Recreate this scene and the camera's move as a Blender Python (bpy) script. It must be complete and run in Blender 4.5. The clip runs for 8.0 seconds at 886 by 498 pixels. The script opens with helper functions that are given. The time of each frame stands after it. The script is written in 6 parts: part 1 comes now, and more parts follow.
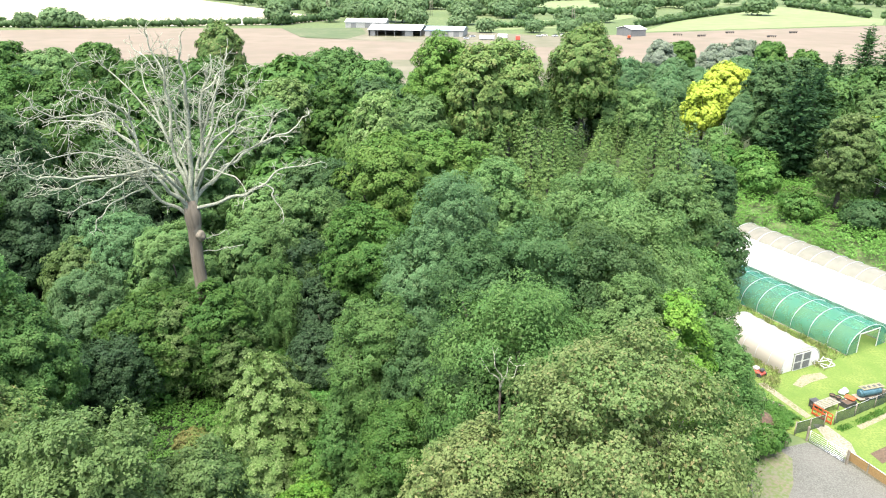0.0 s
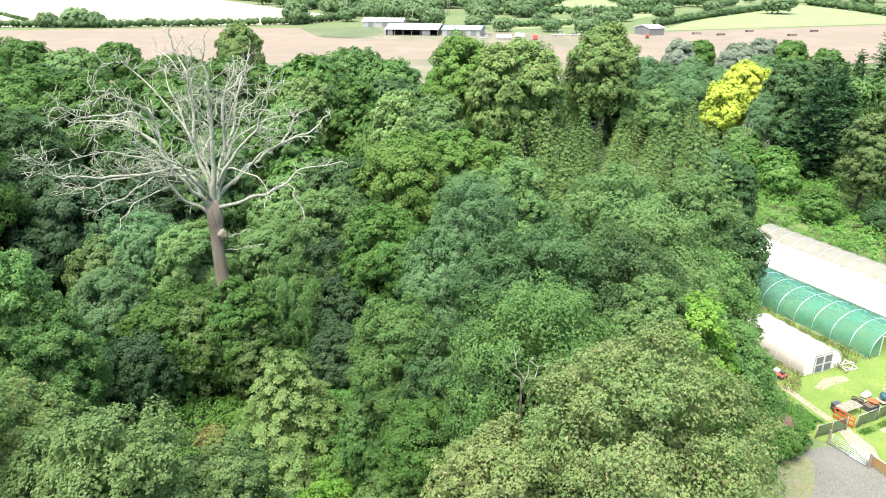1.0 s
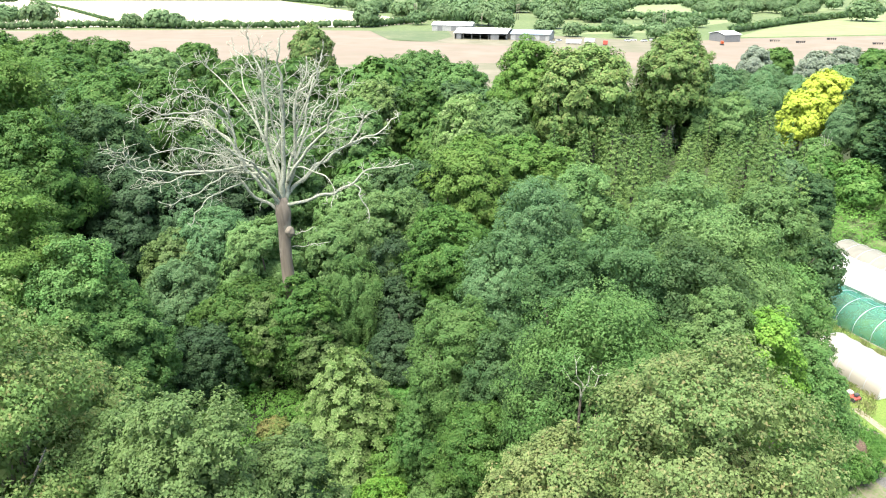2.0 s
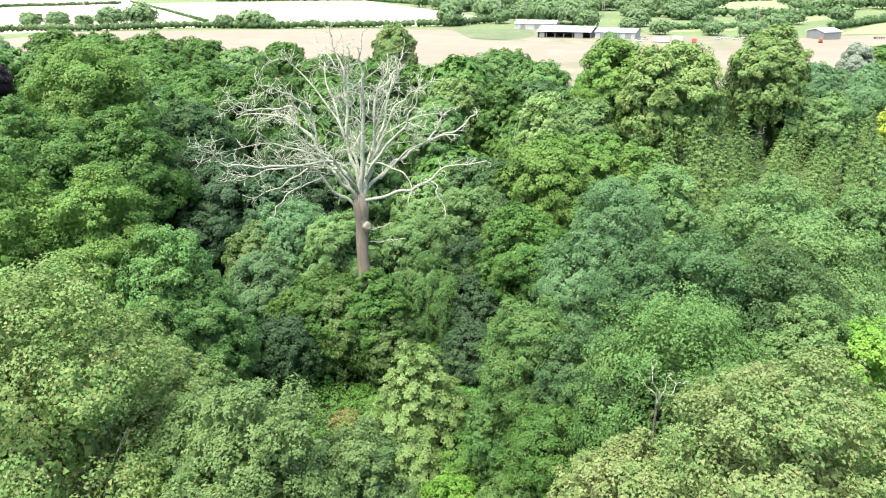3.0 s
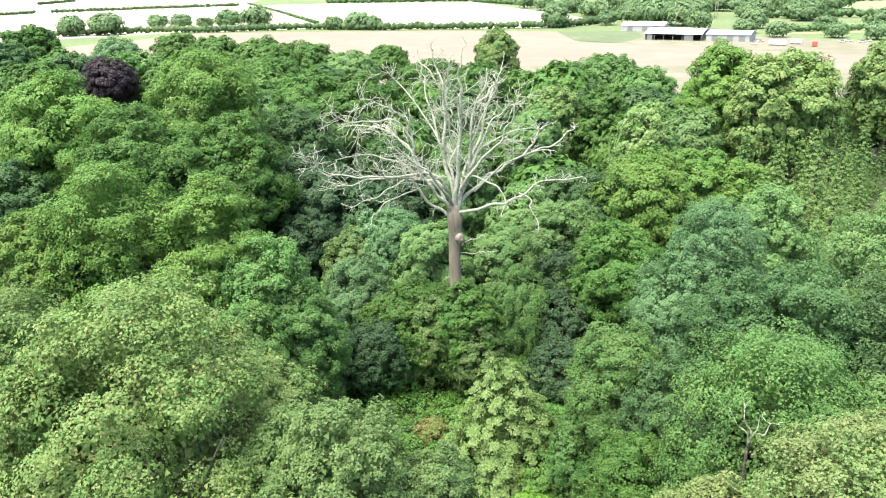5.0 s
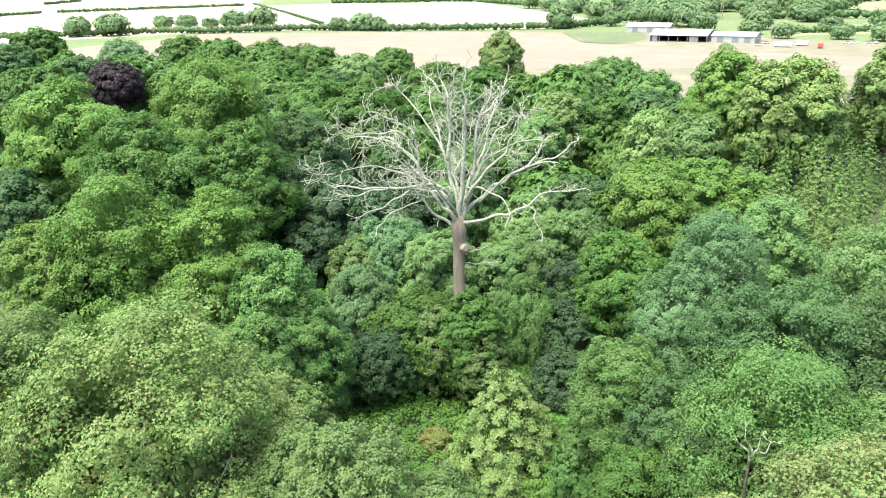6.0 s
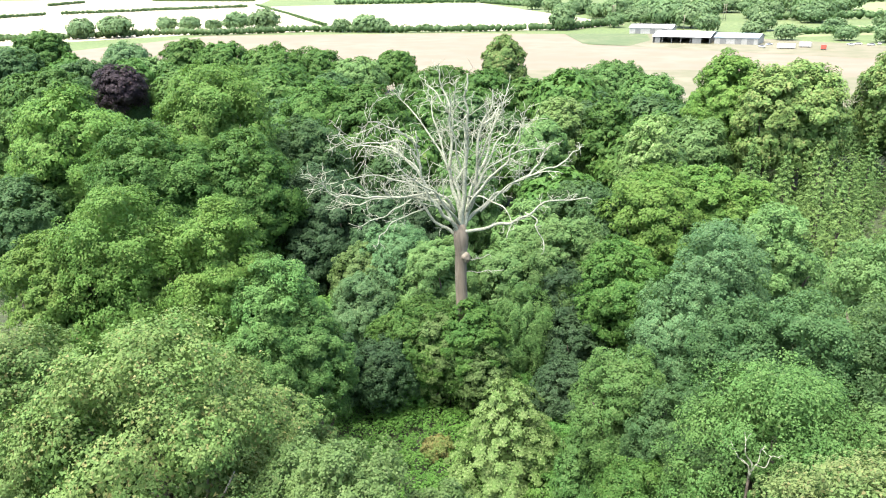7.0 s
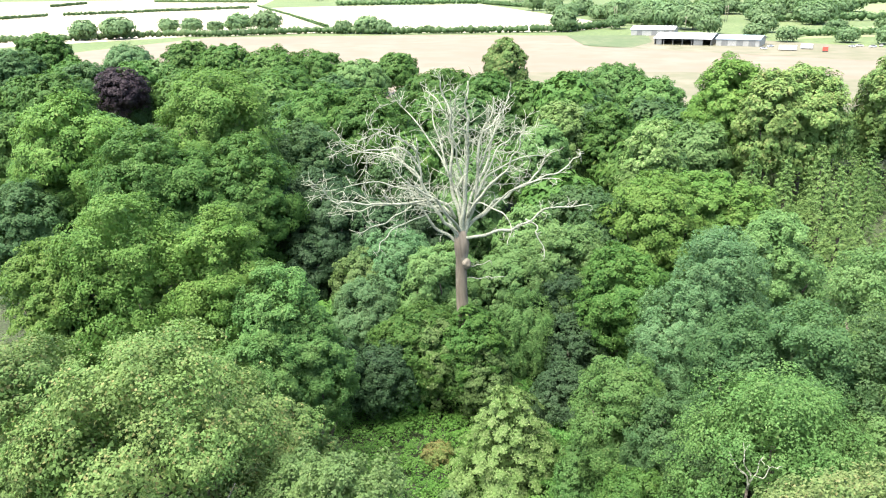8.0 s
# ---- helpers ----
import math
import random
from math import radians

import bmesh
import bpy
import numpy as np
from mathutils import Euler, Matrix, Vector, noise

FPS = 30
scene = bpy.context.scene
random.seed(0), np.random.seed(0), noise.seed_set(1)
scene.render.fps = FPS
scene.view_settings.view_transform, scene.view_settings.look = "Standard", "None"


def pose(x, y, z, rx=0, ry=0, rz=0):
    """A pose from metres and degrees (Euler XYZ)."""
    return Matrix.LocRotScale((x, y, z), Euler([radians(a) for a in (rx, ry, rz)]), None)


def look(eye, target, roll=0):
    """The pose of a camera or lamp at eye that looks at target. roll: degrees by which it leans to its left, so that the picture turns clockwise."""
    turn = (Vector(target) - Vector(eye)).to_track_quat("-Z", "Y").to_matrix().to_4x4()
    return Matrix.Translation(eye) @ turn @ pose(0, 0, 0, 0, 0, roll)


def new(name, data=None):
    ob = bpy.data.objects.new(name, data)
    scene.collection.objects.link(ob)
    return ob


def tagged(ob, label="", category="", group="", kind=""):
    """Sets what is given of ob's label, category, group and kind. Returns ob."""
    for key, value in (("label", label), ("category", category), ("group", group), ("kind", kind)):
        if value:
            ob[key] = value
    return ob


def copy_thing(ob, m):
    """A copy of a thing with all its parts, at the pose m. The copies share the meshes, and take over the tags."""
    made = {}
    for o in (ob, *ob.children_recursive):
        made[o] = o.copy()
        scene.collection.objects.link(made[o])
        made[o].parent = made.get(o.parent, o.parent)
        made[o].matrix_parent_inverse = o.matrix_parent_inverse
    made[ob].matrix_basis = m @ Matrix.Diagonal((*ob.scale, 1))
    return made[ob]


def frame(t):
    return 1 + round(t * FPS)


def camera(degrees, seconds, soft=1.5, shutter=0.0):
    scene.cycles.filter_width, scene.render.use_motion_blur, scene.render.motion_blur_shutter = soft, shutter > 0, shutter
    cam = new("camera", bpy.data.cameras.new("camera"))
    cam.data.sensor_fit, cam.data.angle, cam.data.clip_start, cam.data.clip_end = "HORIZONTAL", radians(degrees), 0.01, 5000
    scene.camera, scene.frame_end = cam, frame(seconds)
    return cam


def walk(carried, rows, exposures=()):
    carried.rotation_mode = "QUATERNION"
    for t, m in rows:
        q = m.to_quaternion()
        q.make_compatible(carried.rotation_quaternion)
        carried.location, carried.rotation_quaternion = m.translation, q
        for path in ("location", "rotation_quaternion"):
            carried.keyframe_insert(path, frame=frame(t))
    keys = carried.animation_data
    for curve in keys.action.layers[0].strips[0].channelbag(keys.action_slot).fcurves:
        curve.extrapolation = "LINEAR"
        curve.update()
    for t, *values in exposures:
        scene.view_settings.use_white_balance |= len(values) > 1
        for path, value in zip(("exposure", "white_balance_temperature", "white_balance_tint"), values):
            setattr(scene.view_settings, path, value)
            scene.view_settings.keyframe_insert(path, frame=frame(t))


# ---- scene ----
cam = camera(63.1, 8.0, soft=1.1)
PATH = [
    (0, (-0.012, -0.291, 39.396), (-0.012, 1.574, 38.673), 0.1),
    (0.5, (-0.222, -0.333, 39.458), (-0.225, 1.532, 38.737), 0.0),
    (1, (-0.377, -0.441, 39.532), (-0.42, 1.422, 38.807), -0.1),
    (1.5, (-0.52, -0.586, 39.615), (-0.652, 1.274, 38.892), -0.3),
    (2.8, (-0.461, -0.369, 39.344), (-0.825, 1.467, 38.639), -0.1),
    (3, (-0.401, -0.265, 39.335), (-0.822, 1.554, 38.618), -0.7),
    (3.5, (-0.249, -0.128, 39.302), (-0.816, 1.652, 38.586), -1.0),
    (4, (-0.197, -0.15, 39.454), (-0.822, 1.61, 38.738), -1.2),
    (4.5, (-0.113, -0.12, 39.986), (-0.77, 1.629, 39.272), -1.3),
    (6, (-0.012, -0.182, 41.747), (-0.697, 1.556, 41.033), -1.3),
    (6.5, (0.01, -0.145, 42.209), (-0.682, 1.59, 41.495), -1.4),
    (7, (0.069, -0.074, 42.55), (-0.624, 1.662, 41.837), -1.4),
    (7.5, (0.114, -0.032, 42.847), (-0.581, 1.703, 42.136), -1.4),
    (8, (0.147, -0.003, 43.116), (-0.55, 1.732, 42.405), -1.4),
]
EXPOSURES = [(0.0, 1.82), (1.5, 1.88), (3.0, 2.05), (4.5, 2.10), (8.0, 2.08)]
walk(cam, [(t, look(eye, target, roll)) for t, eye, target, roll in PATH], EXPOSURES)


# ---- world, sun and exposure ----
SUN_ELEV, SUN_AZ = 70.0, 215.0
world = bpy.data.worlds.new("sky")
scene.world = world
world.use_nodes = True
wn = world.node_tree.nodes
wl = world.node_tree.links
sky = wn.new("ShaderNodeTexSky")
sky.sky_type = "NISHITA"
sky.sun_disc = False
sky.sun_elevation = radians(SUN_ELEV)
sky.sun_rotation = radians(SUN_AZ)
sky.air_density, sky.dust_density, sky.ozone_density = 1.0, 2.5, 1.0
wn["Background"].inputs["Strength"].default_value = 0.125
wl.new(sky.outputs["Color"], wn["Background"].inputs["Color"])
sun = new("sun", bpy.data.lights.new("sun", "SUN"))
sun.data.energy, sun.data.angle, sun.data.color = 3.75, radians(52.0), (1.0, 0.95, 0.86)
az = radians(SUN_AZ)
sun_dir = Vector((math.sin(az) * math.cos(radians(SUN_ELEV)), math.cos(az) * math.cos(radians(SUN_ELEV)), math.sin(radians(SUN_ELEV))))
sun.matrix_world = look(sun_dir * 100, (0, 0, 0))


# ---- materials ----
def node_mat(name):
    m = bpy.data.materials.new(name)
    m.use_nodes = True
    nt = m.node_tree
    return m, nt, nt.nodes["Principled BSDF"], nt.nodes["Material Output"]


def mix_rgb(nt, fac, a, b, mode="MIX"):
    n = nt.nodes.new("ShaderNodeMix")
    n.data_type = "RGBA"
    n.blend_type = mode
    for sock, v in (("Factor_Float", fac), ("A_Color", a), ("B_Color", b)):
        s = next(i for i in n.inputs if i.identifier == sock)
        if isinstance(v, bpy.types.NodeSocket):
            nt.links.new(v, s)
        elif sock == "Factor_Float":
            s.default_value = v
        else:
            s.default_value = (*v, 1)
    return next(o for o in n.outputs if o.identifier == "Result_Color")


def noise_fac(nt, scale, detail=3.0, lo=0.35, hi=0.65, world_space=True, rough=0.55):
    t = nt.nodes.new("ShaderNodeTexNoise")
    t.inputs["Scale"].default_value, t.inputs["Detail"].default_value, t.inputs["Roughness"].default_value = scale, detail, rough
    src = nt.nodes.new("ShaderNodeNewGeometry").outputs["Position"] if world_space else nt.nodes.new("ShaderNodeTexCoord").outputs["Object"]
    nt.links.new(src, t.inputs["Vector"])
    r = nt.nodes.new("ShaderNodeMapRange")
    r.inputs["From Min"].default_value, r.inputs["From Max"].default_value = lo, hi
    nt.links.new(t.outputs["Fac"], r.inputs["Value"])
    return r.outputs["Result"]


def add_bump(nt, bsdf, height, strength, dist):
    b = nt.nodes.new("ShaderNodeBump")
    b.inputs["Strength"].default_value, b.inputs["Distance"].default_value = strength, dist
    nt.links.new(height, b.inputs["Height"])
    nt.links.new(b.outputs["Normal"], bsdf.inputs["Normal"])


def leaf_mat(name, base, tint, spot, spot_amount=0.12, through_light=0.30):
    """Foliage: base and tint drift over the crown, single leaves turn towards spot."""
    m, nt, bsdf, out = node_mat(name)
    geo = nt.nodes.new("ShaderNodeNewGeometry")
    rnd = geo.outputs["Random Per Island"]
    info = nt.nodes.new("ShaderNodeObjectInfo")
    patch = noise_fac(nt, 0.45, 2.0, 0.36, 0.64)
    col = mix_rgb(nt, patch, base, tint)
    st = nt.nodes.new("ShaderNodeMapRange")
    st.inputs["From Min"].default_value, st.inputs["From Max"].default_value = 1.0 - spot_amount, 1.0
    nt.links.new(rnd, st.inputs["Value"])
    col = mix_rgb(nt, st.outputs["Result"], col, spot)
    hsv = nt.nodes.new("ShaderNodeHueSaturation")
    nt.links.new(col, hsv.inputs["Color"])
    mul = nt.nodes.new("ShaderNodeMath")
    mul.operation = "MULTIPLY"
    mul.inputs[1].default_value = 7.31
    nt.links.new(rnd, mul.inputs[0])
    frac = nt.nodes.new("ShaderNodeMath")
    frac.operation = "FRACT"
    nt.links.new(mul.outputs[0], frac.inputs[0])
    val = nt.nodes.new("ShaderNodeMapRange")
    val.inputs["To Min"].default_value, val.inputs["To Max"].default_value = 0.92, 1.08
    nt.links.new(frac.outputs[0], val.inputs["Value"])
    grain = noise_fac(nt, 4.5, 4.0, 0.34, 0.66)
    gr = nt.nodes.new("ShaderNodeMapRange")
    gr.inputs["To Min"].default_value, gr.inputs["To Max"].default_value = 0.85, 1.17
    nt.links.new(grain, gr.inputs["Value"])
    both = nt.nodes.new("ShaderNodeMath")
    both.operation = "MULTIPLY"
    nt.links.new(val.outputs["Result"], both.inputs[0])
    nt.links.new(gr.outputs["Result"], both.inputs[1])
    nt.links.new(both.outputs[0], hsv.inputs["Value"])
    hue = nt.nodes.new("ShaderNodeMapRange")
    hue.inputs["To Min"].default_value, hue.inputs["To Max"].default_value = 0.494, 0.508
    nt.links.new(info.outputs["Random"], hue.inputs["Value"])
    nt.links.new(hue.outputs["Result"], hsv.inputs["Hue"])
    tv = nt.nodes.new("ShaderNodeMath")
    tv.operation = "MULTIPLY"
    tv.inputs[1].default_value = 5.37
    nt.links.new(info.outputs["Random"], tv.inputs[0])
    tf = nt.nodes.new("ShaderNodeMath")
    tf.operation = "FRACT"
    nt.links.new(tv.outputs[0], tf.inputs[0])
    tm = nt.nodes.new("ShaderNodeMapRange")
    tm.inputs["To Min"].default_value, tm.inputs["To Max"].default_value = 0.86, 1.16
    nt.links.new(tf.outputs[0], tm.inputs["Value"])
    whole = nt.nodes.new("ShaderNodeMath")
    whole.operation = "MULTIPLY"
    nt.links.new(both.outputs[0], whole.inputs[0])
    nt.links.new(tm.outputs["Result"], whole.inputs[1])
    nt.links.new(whole.outputs[0], hsv.inputs["Value"])
    bsdf.inputs["Roughness"].default_value = 0.6
    bsdf.inputs["Specular IOR Level"].default_value = 0.15
    nt.links.new(hsv.outputs["Color"], bsdf.inputs["Base Color"])
    tr = nt.nodes.new("ShaderNodeBsdfTranslucent")
    nt.links.new(mix_rgb(nt, 0.5, hsv.outputs["Color"], (0.14, 0.27, 0.05), "MIX"), tr.inputs["Color"])
    mx = nt.nodes.new("ShaderNodeMixShader")
    mx.inputs[0].default_value = through_light
    nt.links.new(bsdf.outputs[0], mx.inputs[1])
    nt.links.new(tr.outputs[0], mx.inputs[2])
    nt.links.new(mx.outputs[0], out.inputs["Surface"])
    return m


def rough_mat(name, a, b, scale, c=None, fine=None, rough=0.9, bump=0.3, bump_dist=0.05, spec=0.3, metal=0.0):
    """Plain weathered surface: two colours at a large scale, a third at a fine one."""
    m, nt, bsdf, out = node_mat(name)
    col = mix_rgb(nt, noise_fac(nt, scale, 4.0), a, b)
    f = noise_fac(nt, fine or scale * 9, 4.0, 0.4, 0.62)
    if c:
        col = mix_rgb(nt, f, col, c)
    nt.links.new(col, bsdf.inputs["Base Color"])
    bsdf.inputs["Roughness"].default_value, bsdf.inputs["Specular IOR Level"].default_value = rough, spec
    bsdf.inputs["Metallic"].default_value = metal
    if bump:
        add_bump(nt, bsdf, f, bump, bump_dist)
    return m


def streaked_bark(name, a, b, c):
    """Old smooth bark with long upright streaks and pale worn patches."""
    m, nt, bsdf, out = node_mat(name)
    co = nt.nodes.new("ShaderNodeTexCoord")
    mp = nt.nodes.new("ShaderNodeMapping")
    mp.inputs["Scale"].default_value = (5.0, 5.0, 0.55)
    nt.links.new(co.outputs["Object"], mp.inputs["Vector"])
    t = nt.nodes.new("ShaderNodeTexNoise")
    t.inputs["Scale"].default_value, t.inputs["Detail"].default_value = 1.0, 5.0
    nt.links.new(mp.outputs["Vector"], t.inputs["Vector"])
    r = nt.nodes.new("ShaderNodeMapRange")
    r.inputs["From Min"].default_value, r.inputs["From Max"].default_value = 0.35, 0.66
    nt.links.new(t.outputs["Fac"], r.inputs["Value"])
    col = mix_rgb(nt, r.outputs["Result"], a, b)
    col = mix_rgb(nt, noise_fac(nt, 0.7, 4.0, 0.52, 0.7, False), col, c)
    nt.links.new(col, bsdf.inputs["Base Color"])
    bsdf.inputs["Roughness"].default_value, bsdf.inputs["Specular IOR Level"].default_value = 0.9, 0.25
    add_bump(nt, bsdf, r.outputs["Result"], 0.5, 0.05)
    return m


def film_mat(name, colour, clear, rough=0.35):
    """Thin plastic film or netting: lets part of the light straight through and scatters the rest."""
    m, nt, bsdf, out = node_mat(name)
    f = noise_fac(nt, 0.6, 4.0)
    col = mix_rgb(nt, f, colour, [min(1, v * 1.12 + 0.01) for v in colour])
    nt.links.new(col, bsdf.inputs["Base Color"])
    bsdf.inputs["Roughness"].default_value = rough
    tr = nt.nodes.new("ShaderNodeBsdfTranslucent")
    nt.links.new(col, tr.inputs["Color"])
    mx = nt.nodes.new("ShaderNodeMixShader")
    mx.inputs[0].default_value = 0.35
    nt.links.new(bsdf.outputs[0], mx.inputs[1])
    nt.links.new(tr.outputs[0], mx.inputs[2])
    tp = nt.nodes.new("ShaderNodeBsdfTransparent")
    m2 = nt.nodes.new("ShaderNodeMixShader")
    r = nt.nodes.new("ShaderNodeMapRange")
    r.inputs["To Min"].default_value, r.inputs["To Max"].default_value = clear * 0.7, clear * 1.3
    nt.links.new(f, r.inputs["Value"])
    nt.links.new(r.outputs["Result"], m2.inputs[0])
    nt.links.new(mx.outputs[0], m2.inputs[1])
    nt.links.new(tp.outputs[0], m2.inputs[2])
    nt.links.new(m2.outputs[0], out.inputs["Surface"])
    return m


LEAF = {
    # far trees: green paled and greyed, distance haze put into the colour
    "far_oak": leaf_mat("hazed_far_leaf", (0.095, 0.160, 0.070), (0.120, 0.185, 0.082), (0.16, 0.22, 0.10), 0.1),
    "oak_light": leaf_mat("oak_light_leaf", (0.076, 0.158, 0.03), (0.102, 0.182, 0.037), (0.16, 0.215, 0.06), 0.12),
    "oak": leaf_mat("oak_leaf", (0.046, 0.108, 0.023), (0.066, 0.132, 0.028), (0.125, 0.18, 0.05), 0.10),
    "dark": leaf_mat("dark_leaf", (0.042, 0.09, 0.032), (0.058, 0.11, 0.038), (0.1, 0.155, 0.06), 0.10),
    "ash": leaf_mat("ash_leaf", (0.09, 0.172, 0.054), (0.116, 0.196, 0.064), (0.17, 0.24, 0.09), 0.12),
    "bright": leaf_mat("bright_leaf", (0.086, 0.204, 0.028), (0.120, 0.226, 0.034), (0.20, 0.30, 0.06), 0.16),
    "autumn": leaf_mat("autumn_leaf", (0.086, 0.154, 0.042), (0.114, 0.168, 0.051), (0.205, 0.19, 0.078), 0.15),
    "turning": leaf_mat("turning_leaf", (0.122, 0.19, 0.06), (0.156, 0.2, 0.07), (0.24, 0.215, 0.1), 0.16),
    "alder": leaf_mat("alder_leaf", (0.066, 0.145, 0.038), (0.088, 0.166, 0.046), (0.15, 0.215, 0.075), 0.1),
    "rust": leaf_mat("rust_leaf", (0.112, 0.2, 0.056), (0.148, 0.216, 0.064), (0.21, 0.215, 0.085), 0.14),
    "willow": leaf_mat("willow_leaf", (0.072, 0.148, 0.06), (0.092, 0.168, 0.07), (0.15, 0.215, 0.1), 0.14),
    "lime": leaf_mat("lime_leaf", (0.105, 0.19, 0.052), (0.14, 0.222, 0.07), (0.22, 0.29, 0.12), 0.25),
    "birch": leaf_mat("birch_leaf", (0.100, 0.198, 0.056), (0.128, 0.220, 0.064), (0.20, 0.28, 0.10), 0.12),
    "olive": leaf_mat("olive_leaf", (0.072, 0.122, 0.038), (0.094, 0.144, 0.046), (0.145, 0.185, 0.075), 0.15),
    "yellow": leaf_mat("yellow_leaf", (0.33, 0.42, 0.055), (0.42, 0.50, 0.065), (0.50, 0.57, 0.11), 0.2),
    # near-black green: deep shade between the crowns, put into the leaf colour
    "holly": leaf_mat("wood_shade_leaf", (0.022, 0.048, 0.019), (0.032, 0.064, 0.024), (0.055, 0.09, 0.04), 0.08, 0.06),
    "cedar": leaf_mat("cedar_needle", (0.024, 0.062, 0.022), (0.037, 0.083, 0.028), (0.06, 0.11, 0.04), 0.1, 0.12),
    "spruce": leaf_mat("spruce_needle", (0.09, 0.164, 0.048), (0.12, 0.192, 0.056), (0.17, 0.23, 0.07), 0.06, 0.28),
    "purple": leaf_mat("copper_leaf", (0.024, 0.017, 0.022), (0.036, 0.024, 0.03), (0.06, 0.04, 0.045), 0.1, 0.2),
    "shrub": leaf_mat("shrub_leaf", (0.056, 0.145, 0.030), (0.084, 0.175, 0.036), (0.15, 0.24, 0.07), 0.1),
    "bramble": leaf_mat("bramble_leaf", (0.064, 0.160, 0.028), (0.088, 0.190, 0.037), (0.15, 0.26, 0.075), 0.15),
    # far hedges: lightened as well, so the colour carries the haze
    "hedge": leaf_mat("hazed_hedge_leaf", (0.078, 0.140, 0.055), (0.100, 0.160, 0.064), (0.14, 0.19, 0.09), 0.1),
    "straw": leaf_mat("straw_grass", (0.22, 0.26, 0.09), (0.29, 0.28, 0.13), (0.36, 0.32, 0.17), 0.25, 0.5),
    "silver": leaf_mat("silver_leaf", (0.150, 0.190, 0.130), (0.185, 0.220, 0.165), (0.24, 0.27, 0.21), 0.2),
    "fir": leaf_mat("fir_needle", (0.048, 0.104, 0.036), (0.066, 0.130, 0.044), (0.10, 0.165, 0.06), 0.12, 0.15),
    "dry": leaf_mat("dry_leaf", (0.13, 0.18, 0.05), (0.18, 0.16, 0.06), (0.22, 0.14, 0.06), 0.2),
}
PALE_BARK = rough_mat("pale_bark", (0.20, 0.18, 0.145), (0.15, 0.135, 0.11), 1.5, (0.26, 0.24, 0.2), 9, bump=0.6, bump_dist=0.03)
BARK = rough_mat("bark", (0.10, 0.085, 0.065), (0.16, 0.14, 0.11), 1.5, (0.06, 0.05, 0.04), 9, bump=0.7, bump_dist=0.04)
DEAD = rough_mat("weathered_wood", (0.27, 0.285, 0.21), (0.19, 0.20, 0.148), 0.8, (0.35, 0.365, 0.28), 5, bump=0.6, bump_dist=0.04)
DEAD_TRUNK = streaked_bark("old_trunk_bark", (0.215, 0.180, 0.135), (0.145, 0.122, 0.092), (0.28, 0.255, 0.195))
GRASS = rough_mat("rough_grass", (0.085, 0.122, 0.042), (0.125, 0.155, 0.062), 0.012, (0.070, 0.098, 0.038), 0.3, bump=0.4, bump_dist=0.2)
WOOD_FLOOR = rough_mat("woodland_floor", (0.035, 0.055, 0.020), (0.055, 0.075, 0.028), 0.2, (0.03, 0.035, 0.02), 2.0, bump=0.6, bump_dist=0.2)
LAWN = rough_mat("mown_grass", (0.088, 0.150, 0.026), (0.158, 0.196, 0.048), 0.3, (0.090, 0.142, 0.028), 5.0, bump=0.4, bump_dist=0.05)
STUBBLE = rough_mat("pale_stubble", (0.36, 0.32, 0.24), (0.40, 0.36, 0.272), 0.012, (0.33, 0.295, 0.215), 0.15, bump=0)
SOIL = rough_mat("dry_pink_soil", (0.150, 0.118, 0.088), (0.182, 0.146, 0.110), 0.012, (0.140, 0.118, 0.084), 0.06, bump=0)
SOIL_OLIVE = rough_mat("grassy_stubble", (0.115, 0.108, 0.070), (0.160, 0.144, 0.102), 0.015, (0.108, 0.106, 0.064), 0.08, bump=0)
FIELD_GREEN = rough_mat("pasture", (0.150, 0.190, 0.080), (0.180, 0.212, 0.098), 0.01, (0.135, 0.175, 0.072), 0.08, bump=0)
ROUGH_GREEN = rough_mat("weedy_ground", (0.058, 0.088, 0.034), (0.120, 0.128, 0.068), 0.05, (0.064, 0.088, 0.038), 0.25, bump=0)
GRAVEL = rough_mat("grey_gravel", (0.080, 0.082, 0.070), (0.110, 0.106, 0.092), 0.22, (0.135, 0.134, 0.120), 9, bump=0.5, bump_dist=0.03)
GRAVEL_WEEDY = rough_mat("weedy_gravel", (0.13, 0.135, 0.09), (0.15, 0.125, 0.09), 0.6, (0.09, 0.125, 0.04), 3, bump=0.5, bump_dist=0.04)
CONCRETE = rough_mat("pale_concrete", (0.22, 0.20, 0.16), (0.27, 0.245, 0.20), 0.9, (0.15, 0.15, 0.10), 6, rough=0.85, bump=0.2, bump_dist=0.01)
EARTH = rough_mat("brown_earth", (0.10, 0.068, 0.046), (0.13, 0.088, 0.06), 1.2, (0.075, 0.052, 0.036), 6, bump=0.6, bump_dist=0.05)
BARE = rough_mat("dry_bare_ground", (0.19, 0.165, 0.11), (0.11, 0.13, 0.05), 0.8, (0.23, 0.205, 0.145), 5, bump=0.3, bump_dist=0.03)
WHITE_FILM = film_mat("white_polythene", (0.80, 0.78, 0.74), 0.03)
CLEAR_FILM = film_mat("milky_polythene", (0.33, 0.31, 0.265), 0.36)
BEIGE_FILM = film_mat("aged_polythene", (0.46, 0.42, 0.36), 0.10)
GREEN_NET = film_mat("green_shade_net", (0.065, 0.25, 0.18), 0.42, 0.6)
STEEL = rough_mat("galvanised_steel", (0.62, 0.64, 0.66), (0.72, 0.74, 0.76), 2.0, (0.55, 0.57, 0.6), 20, rough=0.45, bump=0.0, metal=0.6, spec=0.5)
WHITE_PAINT = rough_mat("white_paint", (0.52, 0.51, 0.48), (0.58, 0.57, 0.54), 1.0, (0.44, 0.43, 0.39), 6, rough=0.6, bump=0.1, bump_dist=0.005)
